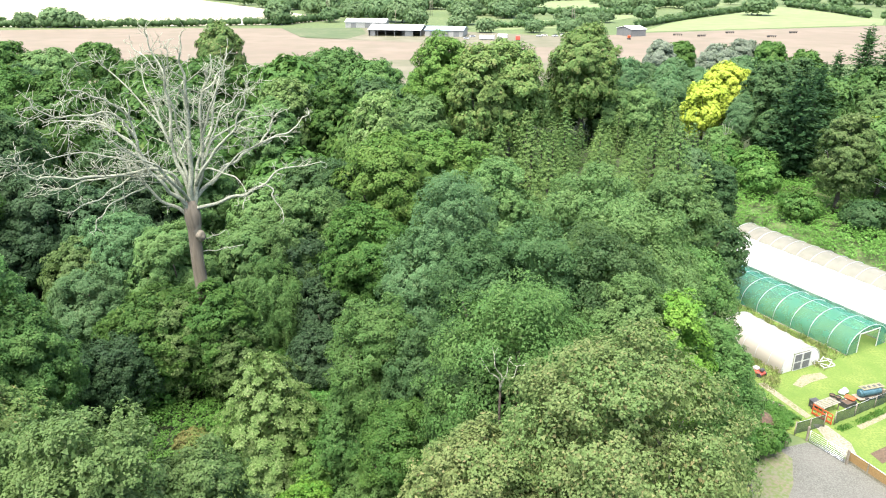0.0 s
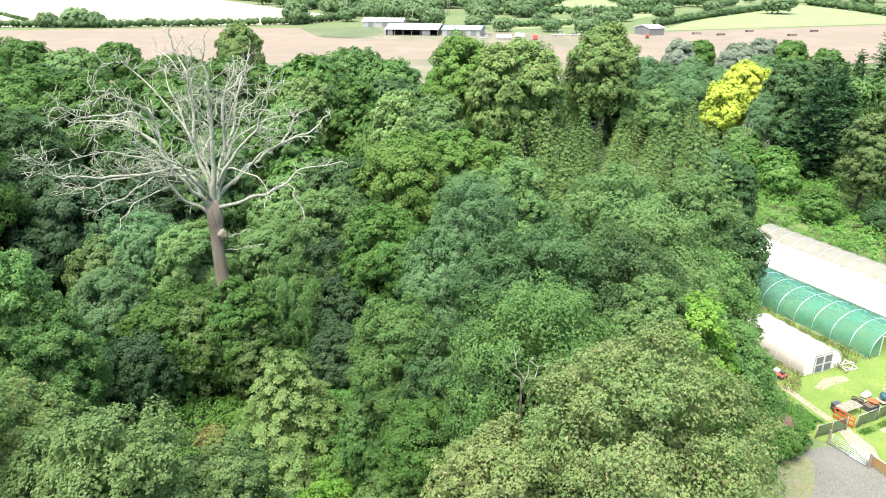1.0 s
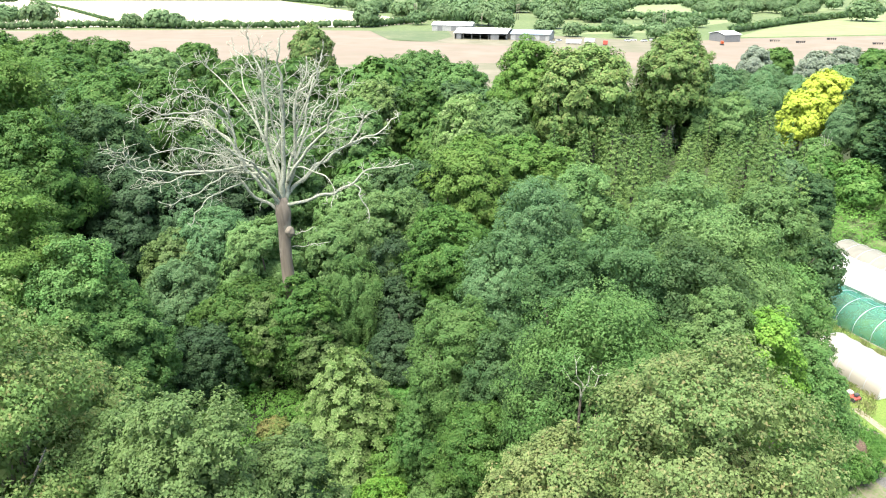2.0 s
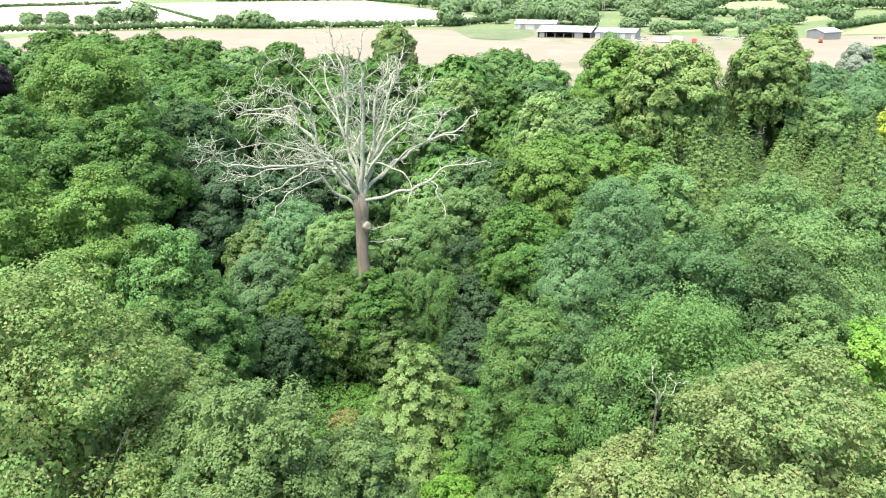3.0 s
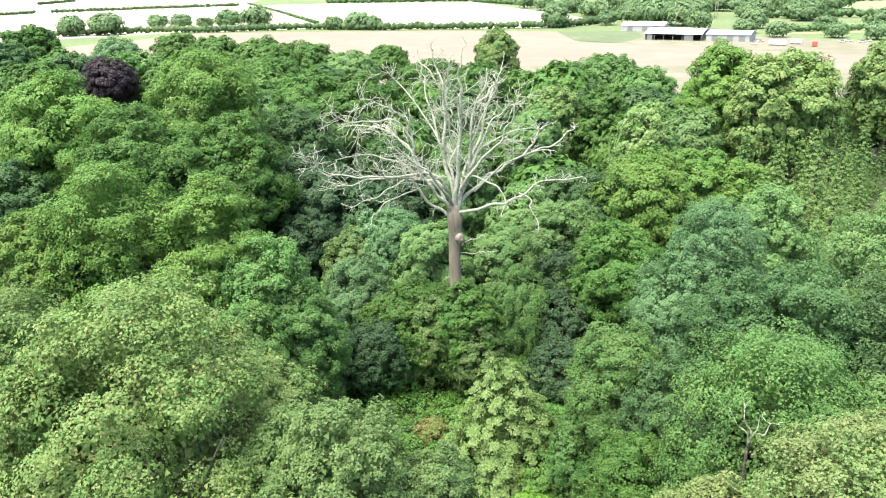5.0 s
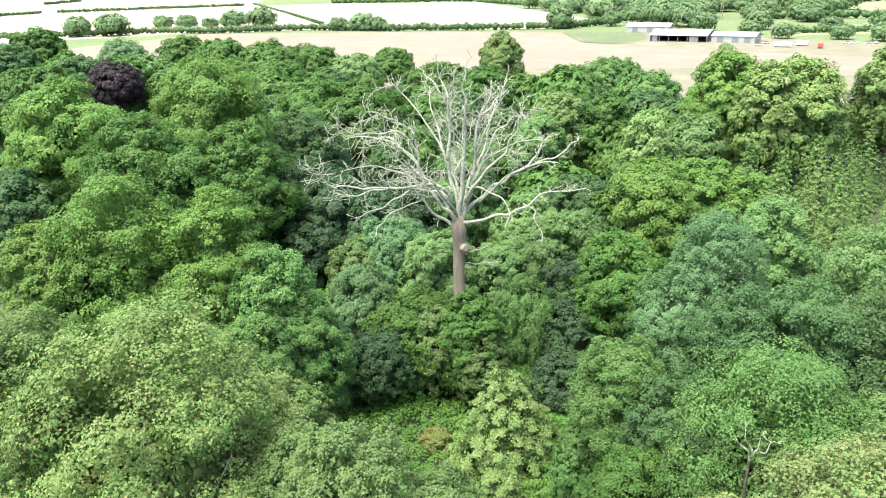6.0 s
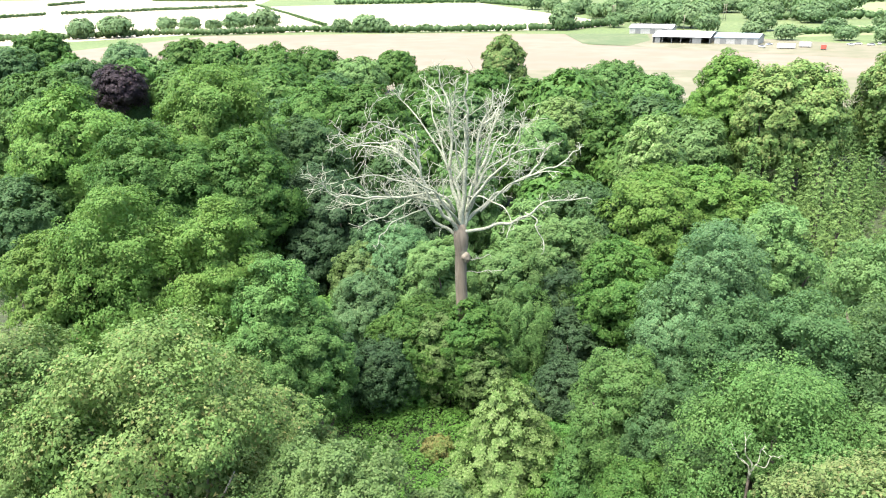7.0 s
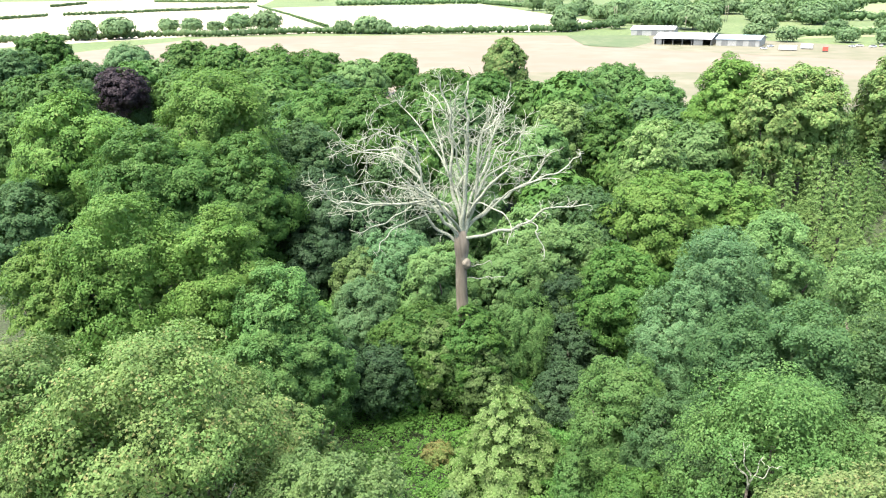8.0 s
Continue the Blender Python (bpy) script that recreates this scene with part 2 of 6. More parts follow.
GREY_BOARD = rough_mat("grey_board", (0.13, 0.13, 0.13), (0.17, 0.17, 0.17), 1.0, (0.10, 0.10, 0.10), 7, rough=0.7, bump=0.1, bump_dist=0.005)
ORANGE = rough_mat("orange_paint", (0.46, 0.085, 0.02), (0.40, 0.07, 0.02), 2.0, (0.34, 0.08, 0.03), 12, rough=0.55, bump=0.1, bump_dist=0.004)
FENCE_WOOD = rough_mat("golden_fence_wood", (0.29, 0.185, 0.075), (0.33, 0.22, 0.095), 2.0, (0.24, 0.155, 0.065), 14, rough=0.8, bump=0.3, bump_dist=0.005)
DARK_NET = film_mat("dark_windbreak_net", (0.035, 0.055, 0.045), 0.25, 0.8)
TIMBER = rough_mat("old_timber", (0.22, 0.19, 0.15), (0.30, 0.26, 0.20), 2.0, (0.16, 0.14, 0.11), 12, rough=0.85, bump=0.3, bump_dist=0.01)
BLUE_TARP = rough_mat("blue_tarpaulin", (0.05, 0.12, 0.15), (0.08, 0.16, 0.19), 1.5, (0.04, 0.09, 0.11), 6, rough=0.5, bump=0.4, bump_dist=0.03)
BLACK_PLASTIC = rough_mat("black_plastic", (0.03, 0.03, 0.03), (0.05, 0.05, 0.05), 2.0, (0.07, 0.07, 0.07), 10, rough=0.5, bump=0.1, bump_dist=0.005)
PINK = rough_mat("pink_plastic", (0.22, 0.09, 0.14), (0.26, 0.12, 0.17), 3.0, (0.18, 0.08, 0.12), 10, rough=0.6, bump=0.2, bump_dist=0.01)
ROOF_WHITE = rough_mat("pale_sheet_roof", (0.74, 0.74, 0.74), (0.80, 0.80, 0.79), 0.1, (0.70, 0.70, 0.70), 0.8, rough=0.5, bump=0)
SHEET_GREY = rough_mat("grey_sheet_wall", (0.16, 0.165, 0.16), (0.20, 0.20, 0.195), 0.15, (0.14, 0.145, 0.14), 1.2, rough=0.6, bump=0)
SHEET_PALE = rough_mat("pale_sheet_wall", (0.30, 0.30, 0.28), (0.35, 0.35, 0.33), 0.15, (0.27, 0.27, 0.25), 1.2, rough=0.6, bump=0)
SHEET_BLUE = rough_mat("light_blue_roof", (0.28, 0.35, 0.42), (0.32, 0.39, 0.46), 0.15, (0.26, 0.33, 0.40), 1.2, rough=0.5, bump=0)
RED_PAINT = rough_mat("red_paint", (0.42, 0.09, 0.07), (0.36, 0.08, 0.06), 0.6, (0.45, 0.08, 0.05), 4, rough=0.5, bump=0)
BRICK = rough_mat("red_brick_wall", (0.40, 0.20, 0.14), (0.46, 0.25, 0.18), 0.3, (0.36, 0.18, 0.13), 3, rough=0.9, bump=0)
TYRE = rough_mat("dark_rubber", (0.03, 0.03, 0.03), (0.045, 0.045, 0.045), 2.0, (0.06, 0.06, 0.06), 8, rough=0.85, bump=0)


# ---- mesh helpers ----
def mesh_from(name, verts, quads, mat, smooth=False, tris=None):
    """A mesh from arrays of points, four-cornered faces and three-cornered faces."""
    me = bpy.data.meshes.new(name)
    verts = np.asarray(verts, dtype=np.float32)
    loops, starts = [], []
    n = 0
    if quads is not None and len(quads):
        q = np.asarray(quads, dtype=np.int32)
        loops.append(q.ravel())
        starts.append(np.arange(len(q), dtype=np.int32) * 4)
        n = q.size
    if tris is not None and len(tris):
        q = np.asarray(tris, dtype=np.int32)
        loops.append(q.ravel())
        starts.append(n + np.arange(len(q), dtype=np.int32) * 3)
    loops, starts = np.concatenate(loops), np.concatenate(starts)
    me.vertices.add(len(verts))
    me.vertices.foreach_set("co", verts.ravel())
    me.loops.add(len(loops))
    me.loops.foreach_set("vertex_index", loops)
    me.polygons.add(len(starts))
    me.polygons.foreach_set("loop_start", starts)
    if smooth:
        me.polygons.foreach_set("use_smooth", np.ones(len(starts), dtype=bool))
    me.update(calc_edges=True)
    me.validate()
    me.materials.append(mat)
    return me


def part(name, bm, material, parent=None, label=""):
    """Links a bmesh as one mesh object under a thing or a part."""
    me = bpy.data.meshes.new(name)
    bm.to_mesh(me)
    bm.free()
    me.materials.append(material)
    ob = new(name, me)
    ob.parent = parent
    return tagged(ob, label)


def thing(name, at, label, category, group="", rz=0.0):
    ob = new(name)
    ob.empty_display_size = 0.3
    ob.matrix_basis = pose(at[0], at[1], at[2] if len(at) > 2 else 0.0, 0, 0, rz)
    return tagged(ob, label, category, group)


def add_box(bm, cx, cy, cz, sx, sy, sz, bevel=0.0, rz=0.0):
    g = bmesh.ops.create_cube(bm, size=1.0, matrix=Matrix.Translation((cx, cy, cz)) @ Matrix.Rotation(rz, 4, "Z") @ Matrix.Diagonal((sx, sy, sz, 1)))
    if bevel:
        es = {e for v in g["verts"] for e in v.link_edges}
        bmesh.ops.bevel(bm, geom=list(es), offset=bevel, segments=1, affect="EDGES")
    return bm


def box(cx, cy, cz, sx, sy, sz, bevel=0.0, rz=0.0):
    return add_box(bmesh.new(), cx, cy, cz, sx, sy, sz, bevel, rz)


def tube(path, radii, sides=7):
    """Points and faces of a tapering tube along a path."""
    path = np.asarray(path, dtype=float)
    n = len(path)
    radii = np.broadcast_to(np.asarray(radii, dtype=float), (n,))
    tang = np.gradient(path, axis=0)
    tang /= np.linalg.norm(tang, axis=1)[:, None] + 1e-9
    ref = np.array([0.31, 0.95, 0.05]) if abs(tang[0][2]) > 0.6 else np.array([0.0, 0.05, 1.0])
    a = np.cross(tang, ref)
    a /= np.linalg.norm(a, axis=1)[:, None] + 1e-9
    b = np.cross(tang, a)
    ang = np.arange(sides) * 2 * math.pi / sides
    ring = path[:, None, :] + radii[:, None, None] * (np.cos(ang)[None, :, None] * a[:, None, :] + np.sin(ang)[None, :, None] * b[:, None, :])
    verts = ring.reshape(-1, 3)
    i = np.arange(n - 1)[:, None] * sides
    j = np.arange(sides)[None, :]
    k = (j + 1) % sides
    quads = np.stack([i + j, i + k, i + sides + k, i + sides + j], axis=-1).reshape(-1, 4)
    tip = np.stack([np.zeros(sides - 2, int), np.arange(1, sides - 1), np.arange(2, sides)], axis=-1)
    tris = np.concatenate([tip[:, ::-1], tip + (n - 1) * sides])
    return verts, quads, tris


def join(pieces):
    """Joins (points, quads, tris) lists into one."""
    vs, qs, ts, n = [], [], [], 0
    for v, q, t in pieces:
        vs.append(v)
        qs.append(np.asarray(q).reshape(-1, 4) + n)
        ts.append(np.asarray(t).reshape(-1, 3) + n)
        n += len(v)
    return np.concatenate(vs), np.concatenate(qs), np.concatenate(ts)


def tube_part(name, pieces, mat, parent, label="", smooth=True):
    v, q, t = join(pieces)
    ob = new(name, mesh_from(name, v, q, mat, smooth, t))
    ob.parent = parent
    return tagged(ob, label)


def ico(sub):
    bm = bmesh.new()
    bmesh.ops.create_icosphere(bm, subdivisions=sub, radius=1.0)
    v = np.array([x.co[:] for x in bm.verts])
    f = np.array([[x.index for x in p.verts] for p in bm.faces])
    bm.free()
    return v, f


ICO1 = ico(1)


def unit(v):
    return v / (np.linalg.norm(v, axis=-1, keepdims=True) + 1e-9)


def leaf_tris(rng, pos, nrm, size, slim=0.32):
    """A small pointed leaf at each place, hanging a little."""
    n = len(pos)
    size = size * rng.uniform(0.65, 1.35, n)[:, None]
    a = unit(np.cross(nrm, unit(rng.normal(size=(n, 3)))))
    b = np.cross(nrm, a)
    a = a - np.array([0, 0, 0.25])
    side = b * size * slim * 1.2
    v = np.stack([pos + a * size * 0.55, pos - a * size * 0.3 + side, pos - a * size * 0.3 - side], axis=1).reshape(-1, 3)
    return v, np.zeros((0, 4), int), np.arange(n * 3).reshape(-1, 3)


def clump_foliage(rng, centres, radii, flat, outward, leaf, count, slim=0.32, core=0.72, droop=0.0):
    """Leaves in tufts on the outer side of many clumps, round solid hearts that close the crown."""
    m = len(centres)
    w = radii ** 2
    tuft_n = np.maximum(6 if leaf < 0.4 else 3, (w / w.sum() * m * (26 if leaf < 0.3 else 12 if leaf < 0.7 else 10 if leaf < 1 else 5)).astype(int))
    idx = np.repeat(np.arange(m), tuft_n)
    d = unit(rng.normal(size=(len(idx), 3)) + outward[idx] * 1.1 + np.array([0, 0, 0.35]))
    shell = rng.uniform(0.72, 1.1, len(idx))
    tuft = centres[idx] + d * (radii[idx] * shell)[:, None] * np.array([1, 1, flat])
    per = max(2, int(round(count / len(idx))))
    li = np.repeat(np.arange(len(idx)), per)
    tr = np.clip(radii[idx][li] * (0.19 if leaf < 0.3 else 0.33), 0.14, 0.75)
    o = rng.normal(size=(len(li), 3))
    pos = tuft[li] + o * tr[:, None] * np.array([0.8, 0.8, 0.55])
    pos[:, 2] -= droop * np.abs(o[:, 0]) * tr
    keep = np.ones(len(pos), bool)
    for s in range(0, len(pos), 20000):
        p = pos[s:s + 20000]
        q = (p[:, None, :] - centres[None, :, :]) / (radii[None, :, None] * np.array([1, 1, flat]))
        keep[s:s + 20000] = ((q ** 2).sum(-1) > 0.5).all(axis=1)
    pos, li2 = pos[keep], li[keep]
    nrm = unit(outward[idx[li2]] * 0.85 + d[li2] * 0.55 + unit(o[keep]) * 0.25 + np.array([0, 0, 0.12]) + rng.normal(size=(len(pos), 3)) * 0.2)
    pieces = [leaf_tris(rng, pos, nrm, leaf, slim)]
    if leaf <= 0.27:
        inner = np.repeat(np.arange(m), np.maximum(10, (w / w.sum() * count * 0.16).astype(int)))
        di = unit(rng.normal(size=(len(inner), 3)) + outward[inner] * 0.5)
        pi = centres[inner] + di * (radii[inner] * rng.uniform(0.35, 0.78, len(inner)))[:, None] * np.array([1, 1, flat])
        pieces.append(leaf_tris(rng, pi, unit(di + rng.normal(size=di.shape) * 0.5), leaf * 1.3, 0.4))
    if not core:
        return join(pieces)
    iv, jf = ICO1
    jit = 1 + rng.uniform(-0.35, 0.35, (m, len(iv), 1))
    cv = centres[:, None, :] + iv[None] * jit * (radii * core)[:, None, None] * np.array([1, 1, flat])
    cf = (jf[None] + (np.arange(m) * len(iv))[:, None, None]).reshape(-1, 3)
    pieces.append((cv.reshape(-1, 3), np.zeros((0, 4), int), cf))
    return join(pieces)


def fib_dirs(rng, n, low=-0.55):
    i = np.arange(n) + 0.5
    z = 1 - (1 - low) * i / n
    ph = i * 2.399963 + rng.uniform(0, 6.28)
    rr = np.sqrt(np.maximum(0, 1 - z * z))
    return unit(np.stack([rr * np.cos(ph), rr * np.sin(ph), z], -1) + rng.normal(size=(n, 3)) * 0.10)


# shape, clump size, flatness, crown base (share of height), leaf slimness, leaf size factor
FORM = {
    "oak": ("dome", 0.18, 0.80, 0.16, 0.34, 1.0),
    "oak_light": ("dome", 0.18, 0.80, 0.16, 0.34, 1.0),
    "far_oak": ("dome", 0.24, 0.85, 0.05, 0.40, 1.0),
    "dark": ("dome", 0.18, 0.85, 0.04, 0.34, 0.95),
    "holly": ("dome", 0.18, 0.85, 0.05, 0.34, 0.95),
    "ash": ("dome", 0.19, 0.75, 0.22, 0.24, 1.05),
    "bright": ("dome", 0.27, 0.85, 0.30, 0.36, 1.1),
    "autumn": ("dome", 0.16, 0.80, 0.34, 0.36, 1.05),
    "turning": ("dome", 0.16, 0.80, 0.34, 0.36, 1.05),
    "alder": ("dome", 0.19, 0.85, 0.12, 0.30, 1.0),
    "rust": ("dome", 0.20, 0.95, 0.12, 0.34, 1.1),
    "willow": ("dome", 0.24, 0.95, 0.05, 0.20, 0.95),
    "lime": ("cone", 0.16, 0.42, 0.0, 0.40, 0.82),
    "lime_tall": ("dome", 0.24, 1.0, 0.20, 0.36, 1.0),
    "birch": ("weep", 0.26, 1.5, 0.15, 0.18, 0.85),
    "olive": ("dome", 0.20, 0.80, 0.05, 0.30, 1.0),
    "yellow": ("dome", 0.24, 0.90, 0.20, 0.34, 1.0),
    "cedar": ("cone", 0.26, 0.42, 0.03, 0.26, 1.0),
    "spruce": ("spire", 0.26, 0.5, 0.02, 0.22, 0.85),
    "silver": ("dome", 0.24, 0.95, 0.15, 0.24, 1.0),
    "fir": ("cone", 0.26, 0.42, 0.02, 0.26, 1.0),
    "purple": ("dome", 0.24, 0.85, 0.25, 0.36, 1.0),
    "shrub": ("dome", 0.28, 0.80, 0.0, 0.32, 1.0),
    "dry": ("dome", 0.32, 0.9, 0.0, 0.28, 0.9),
}
def clear_of(spots, x0, x1, y0, y1):
    """Leaves out the places inside a rectangle."""
    return [p for p in spots if not (x0 < p[0] < x1 and y0 < p[1] < y1)]


WORDS = {
    "oak": ("oak_tree", "mid-green broadleaved oak with a billowing crown in the wood"),
    "oak_light": ("oak_tree", "sunlit light green oak with a broad billowing crown"),
    "far_oak": ("hedgerow_tree", "rounded hedgerow tree among far fields, its green greyed for haze"),
    "dark": ("broadleaved_tree", "dark green broadleaved tree with a dense crown in the wood"),
    "holly": ("holly_tree", "broadleaved tree with leaves coloured very dark to stand for shade"),
    "ash": ("ash_tree", "light green ash tree with fine feathery foliage"),
    "bright": ("maple_tree", "bright yellow-green young maple in the wood"),
    "autumn": ("chestnut_tree", "pale olive chestnut crown with leaves turning brown"),
    "turning": ("chestnut_tree", "beige-green chestnut crown with tips turning rusty brown"),
    "alder": ("alder_tree", "fresh mid-green alder with a dense upright crown"),
    "rust": ("lime_tree", "tall old tree with rust-tinged green crown at the wood edge"),
    "willow": ("willow_tree", "grey-green willow with soft narrow leaves"),
    "lime": ("whitebeam_tree", "pale green cone-shaped whitebeam with layered drooping boughs"),
    "lime_tall": ("lime_tree", "pale green rounded lime tree above the wood"),
    "birch": ("birch_tree", "slender light green birch with hanging twigs"),
    "olive": ("sallow_tree", "grey-olive sallow with small leaves in the wood"),
    "yellow": ("golden_tree", "golden yellow leaved tree standing out of the green"),
    "cedar": ("cypress_tree", "very dark green conifer with layered boughs"),
    "spruce": ("spruce_tree", "young light green spruce with pointed top in a close plantation"),
    "silver": ("silver_willow_tree", "pale silvery grey-green willow with a soft crown"),
    "fir": ("fir_tree", "tall mid-green conifer with upswept boughs"),
    "purple": ("copper_beech_tree", "dark purple copper beech among green trees"),
    "shrub": ("bush", "dense rounded green bush"),
    "dry": ("bush", "yellowing bush with rusty brown leaves"),
}
CATEGORY = {"shrub": "bush", "dry": "bush"}


# boughs (number, size against the crown), clump size against the bough, tuft droop
BOUGHS = {
    "oak": (44, 0.33, 0.32, 0.15),
    "oak_light": (40, 0.35, 0.32, 0.15),
    "far_oak": (24, 0.40, 0.44, 0.1),
    "dark": (54, 0.29, 0.34, 0.2),
    "holly": (40, 0.32, 0.34, 0.2),
    "ash": (46, 0.33, 0.30, 0.45),
    "bright": (30, 0.38, 0.32, 0.3),
    "autumn": (50, 0.29, 0.27, 0.25),
    "turning": (50, 0.29, 0.27, 0.25),
    "alder": (44, 0.33, 0.32, 0.3),
    "rust": (46, 0.31, 0.34, 0.2),
    "willow": (40, 0.36, 0.26, 0.5),
    "lime_tall": (40, 0.34, 0.30, 0.3),
    "birch": (40, 0.33, 0.32, 1.6),
    "olive": (56, 0.28, 0.34, 0.2),
    "yellow": (34, 0.34, 0.34, 0.3),
    "silver": (30, 0.38, 0.28, 0.3),
    "purple": (34, 0.36, 0.32, 0.2),
    "shrub": (24, 0.38, 0.36, 0.2),
    "dry": (18, 0.40, 0.36, 0.4),
}


def conifer_arrays(h, r, zb, rng, gap, blunt, per, fine):
    """Tiers of boughs that dip and lift again at the tip, feathered with needle sprays on both sides."""
    pos, along, size = [], [], []
    tiers = max(9, int((h - zb) / gap))
    for k in range(tiers):
        f = (k + rng.uniform(0.2, 0.8)) / tiers
        z = zb + (h - zb) * f
        ln = r * ((1 - f) ** blunt) * min(1.0, 0.75 + f) + 0.10
        m = max(4, int(4 + 6 * (1 - f)))
        ph = rng.uniform(0, 6.28)
        for j in range(m):
            a = ph + j * 6.283 / m + rng.uniform(-0.3, 0.3)
            l = ln * rng.uniform(0.6, 1.15)
            zj = z + rng.uniform(-0.6, 0.6) * gap
            out = np.array([math.cos(a), math.sin(a), 0.0])
            side = np.array([-out[1], out[0], 0.0])
            dip = rng.uniform(0.05, 0.26)
            bend = rng.uniform(-0.25, 0.25)
            for u in np.linspace(0.2, 1.0, per):
                p = out * l * u + side * bend * l * u * u + np.array([0, 0, zj + 0.10 * l - dip * l * u + 0.22 * l * u ** 3])
                for sgn in (-1, 1):
                    w = rng.uniform(0.4, 1.2) * (1.2 - 0.8 * u)
                    pos.append(p + rng.normal(size=3) * 0.04 * l)
                    along.append(out + side * sgn * w + np.array([0, 0, rng.uniform(-0.35, 0.35)]))
                    size.append((fine * l * (1.25 - 0.5 * u) + 0.14) * rng.uniform(0.6, 1.3))
    pos, along, size = np.array(pos), unit(np.array(along)), np.array(size)[:, None]
    nrm = unit(np.array([0, 0, 1.0]) + unit(pos * np.array([1, 1, 0])) * 0.55 + rng.normal(size=pos.shape) * 0.3)
    wide = unit(np.cross(nrm, along)) * size * 0.46
    v = np.stack([pos - along * size * 0.2 + wide, pos - along * size * 0.2 - wide, pos + along * size], axis=1).reshape(-1, 3)
    leaves = (v, np.zeros((0, 4), int), np.arange(len(v)).reshape(-1, 3))
    f = rng.uniform(0, 0.93, 500)
    a = rng.uniform(0, 6.283, 500)
    q = r * (1 - f) ** blunt * rng.uniform(0.2, 0.45, 500)
    place = np.stack([q * np.cos(a), q * np.sin(a), zb + (h - zb) * f], -1)
    inner = leaf_tris(rng, place, unit(place * np.array([1, 1, 0]) + rng.normal(size=place.shape) * 0.35), 0.10 * r + 0.2, 0.4)
    return join([leaves, inner])


def tiered_arrays(h, r, zb, rng, leaf, n=280, per=150, taper=0.72, lo=0.35, hi=0.85, slim=0.40):
    """A broad cone of drooping fans of leaves, one over the other, with dark air between them."""
    k = np.arange(n)
    f = (k + 0.5) / n
    f = 1 - np.sqrt(1 - 0.985 * f)
    a = k * 2.399963 + rng.uniform(-0.3, 0.3, n)
    q = r * (1 - f) ** taper * np.minimum(1.0, 0.78 + 1.2 * f) * rng.uniform(0.72, 1.04, n)
    out = np.stack([np.cos(a), np.sin(a), np.zeros(n)], -1)
    side = np.stack([-np.sin(a), np.cos(a), np.zeros(n)], -1)
    tip = out * q[:, None] + np.array([0, 0, 1.0]) * (zb + (h - zb) * f)[:, None]
    dip = rng.uniform(lo, hi, n)
    along = unit(out - np.array([0, 0, 1.0]) * dip[:, None])
    size = (0.45 + 0.60 * (1 - f)) * rng.uniform(0.75, 1.2, n)
    i = np.repeat(k, per)
    u = rng.uniform(0, 1, len(i)) ** 0.7
    w = rng.normal(size=len(i)) * 0.42 * (1.15 - 0.7 * u)
    sag = np.abs(w) * 0.5 + u * u * 0.25
    pos = tip[i] + along[i] * ((u - 0.85) * size[i] * 1.5)[:, None] + side[i] * (w * size[i])[:, None] - np.array([0, 0, 1.0]) * (sag * size[i] * 0.55)[:, None]
    pos += rng.normal(size=pos.shape) * 0.05
    up = unit(np.cross(side[i], along[i]) * -1.0)
    up *= np.sign(up[:, 2:3] + 1e-6)
    nrm = unit(up + side[i] * (w * 0.7)[:, None] + out[i] * 0.35 + rng.normal(size=pos.shape) * 0.28)
    return leaf_tris(rng, pos, nrm, leaf, slim)


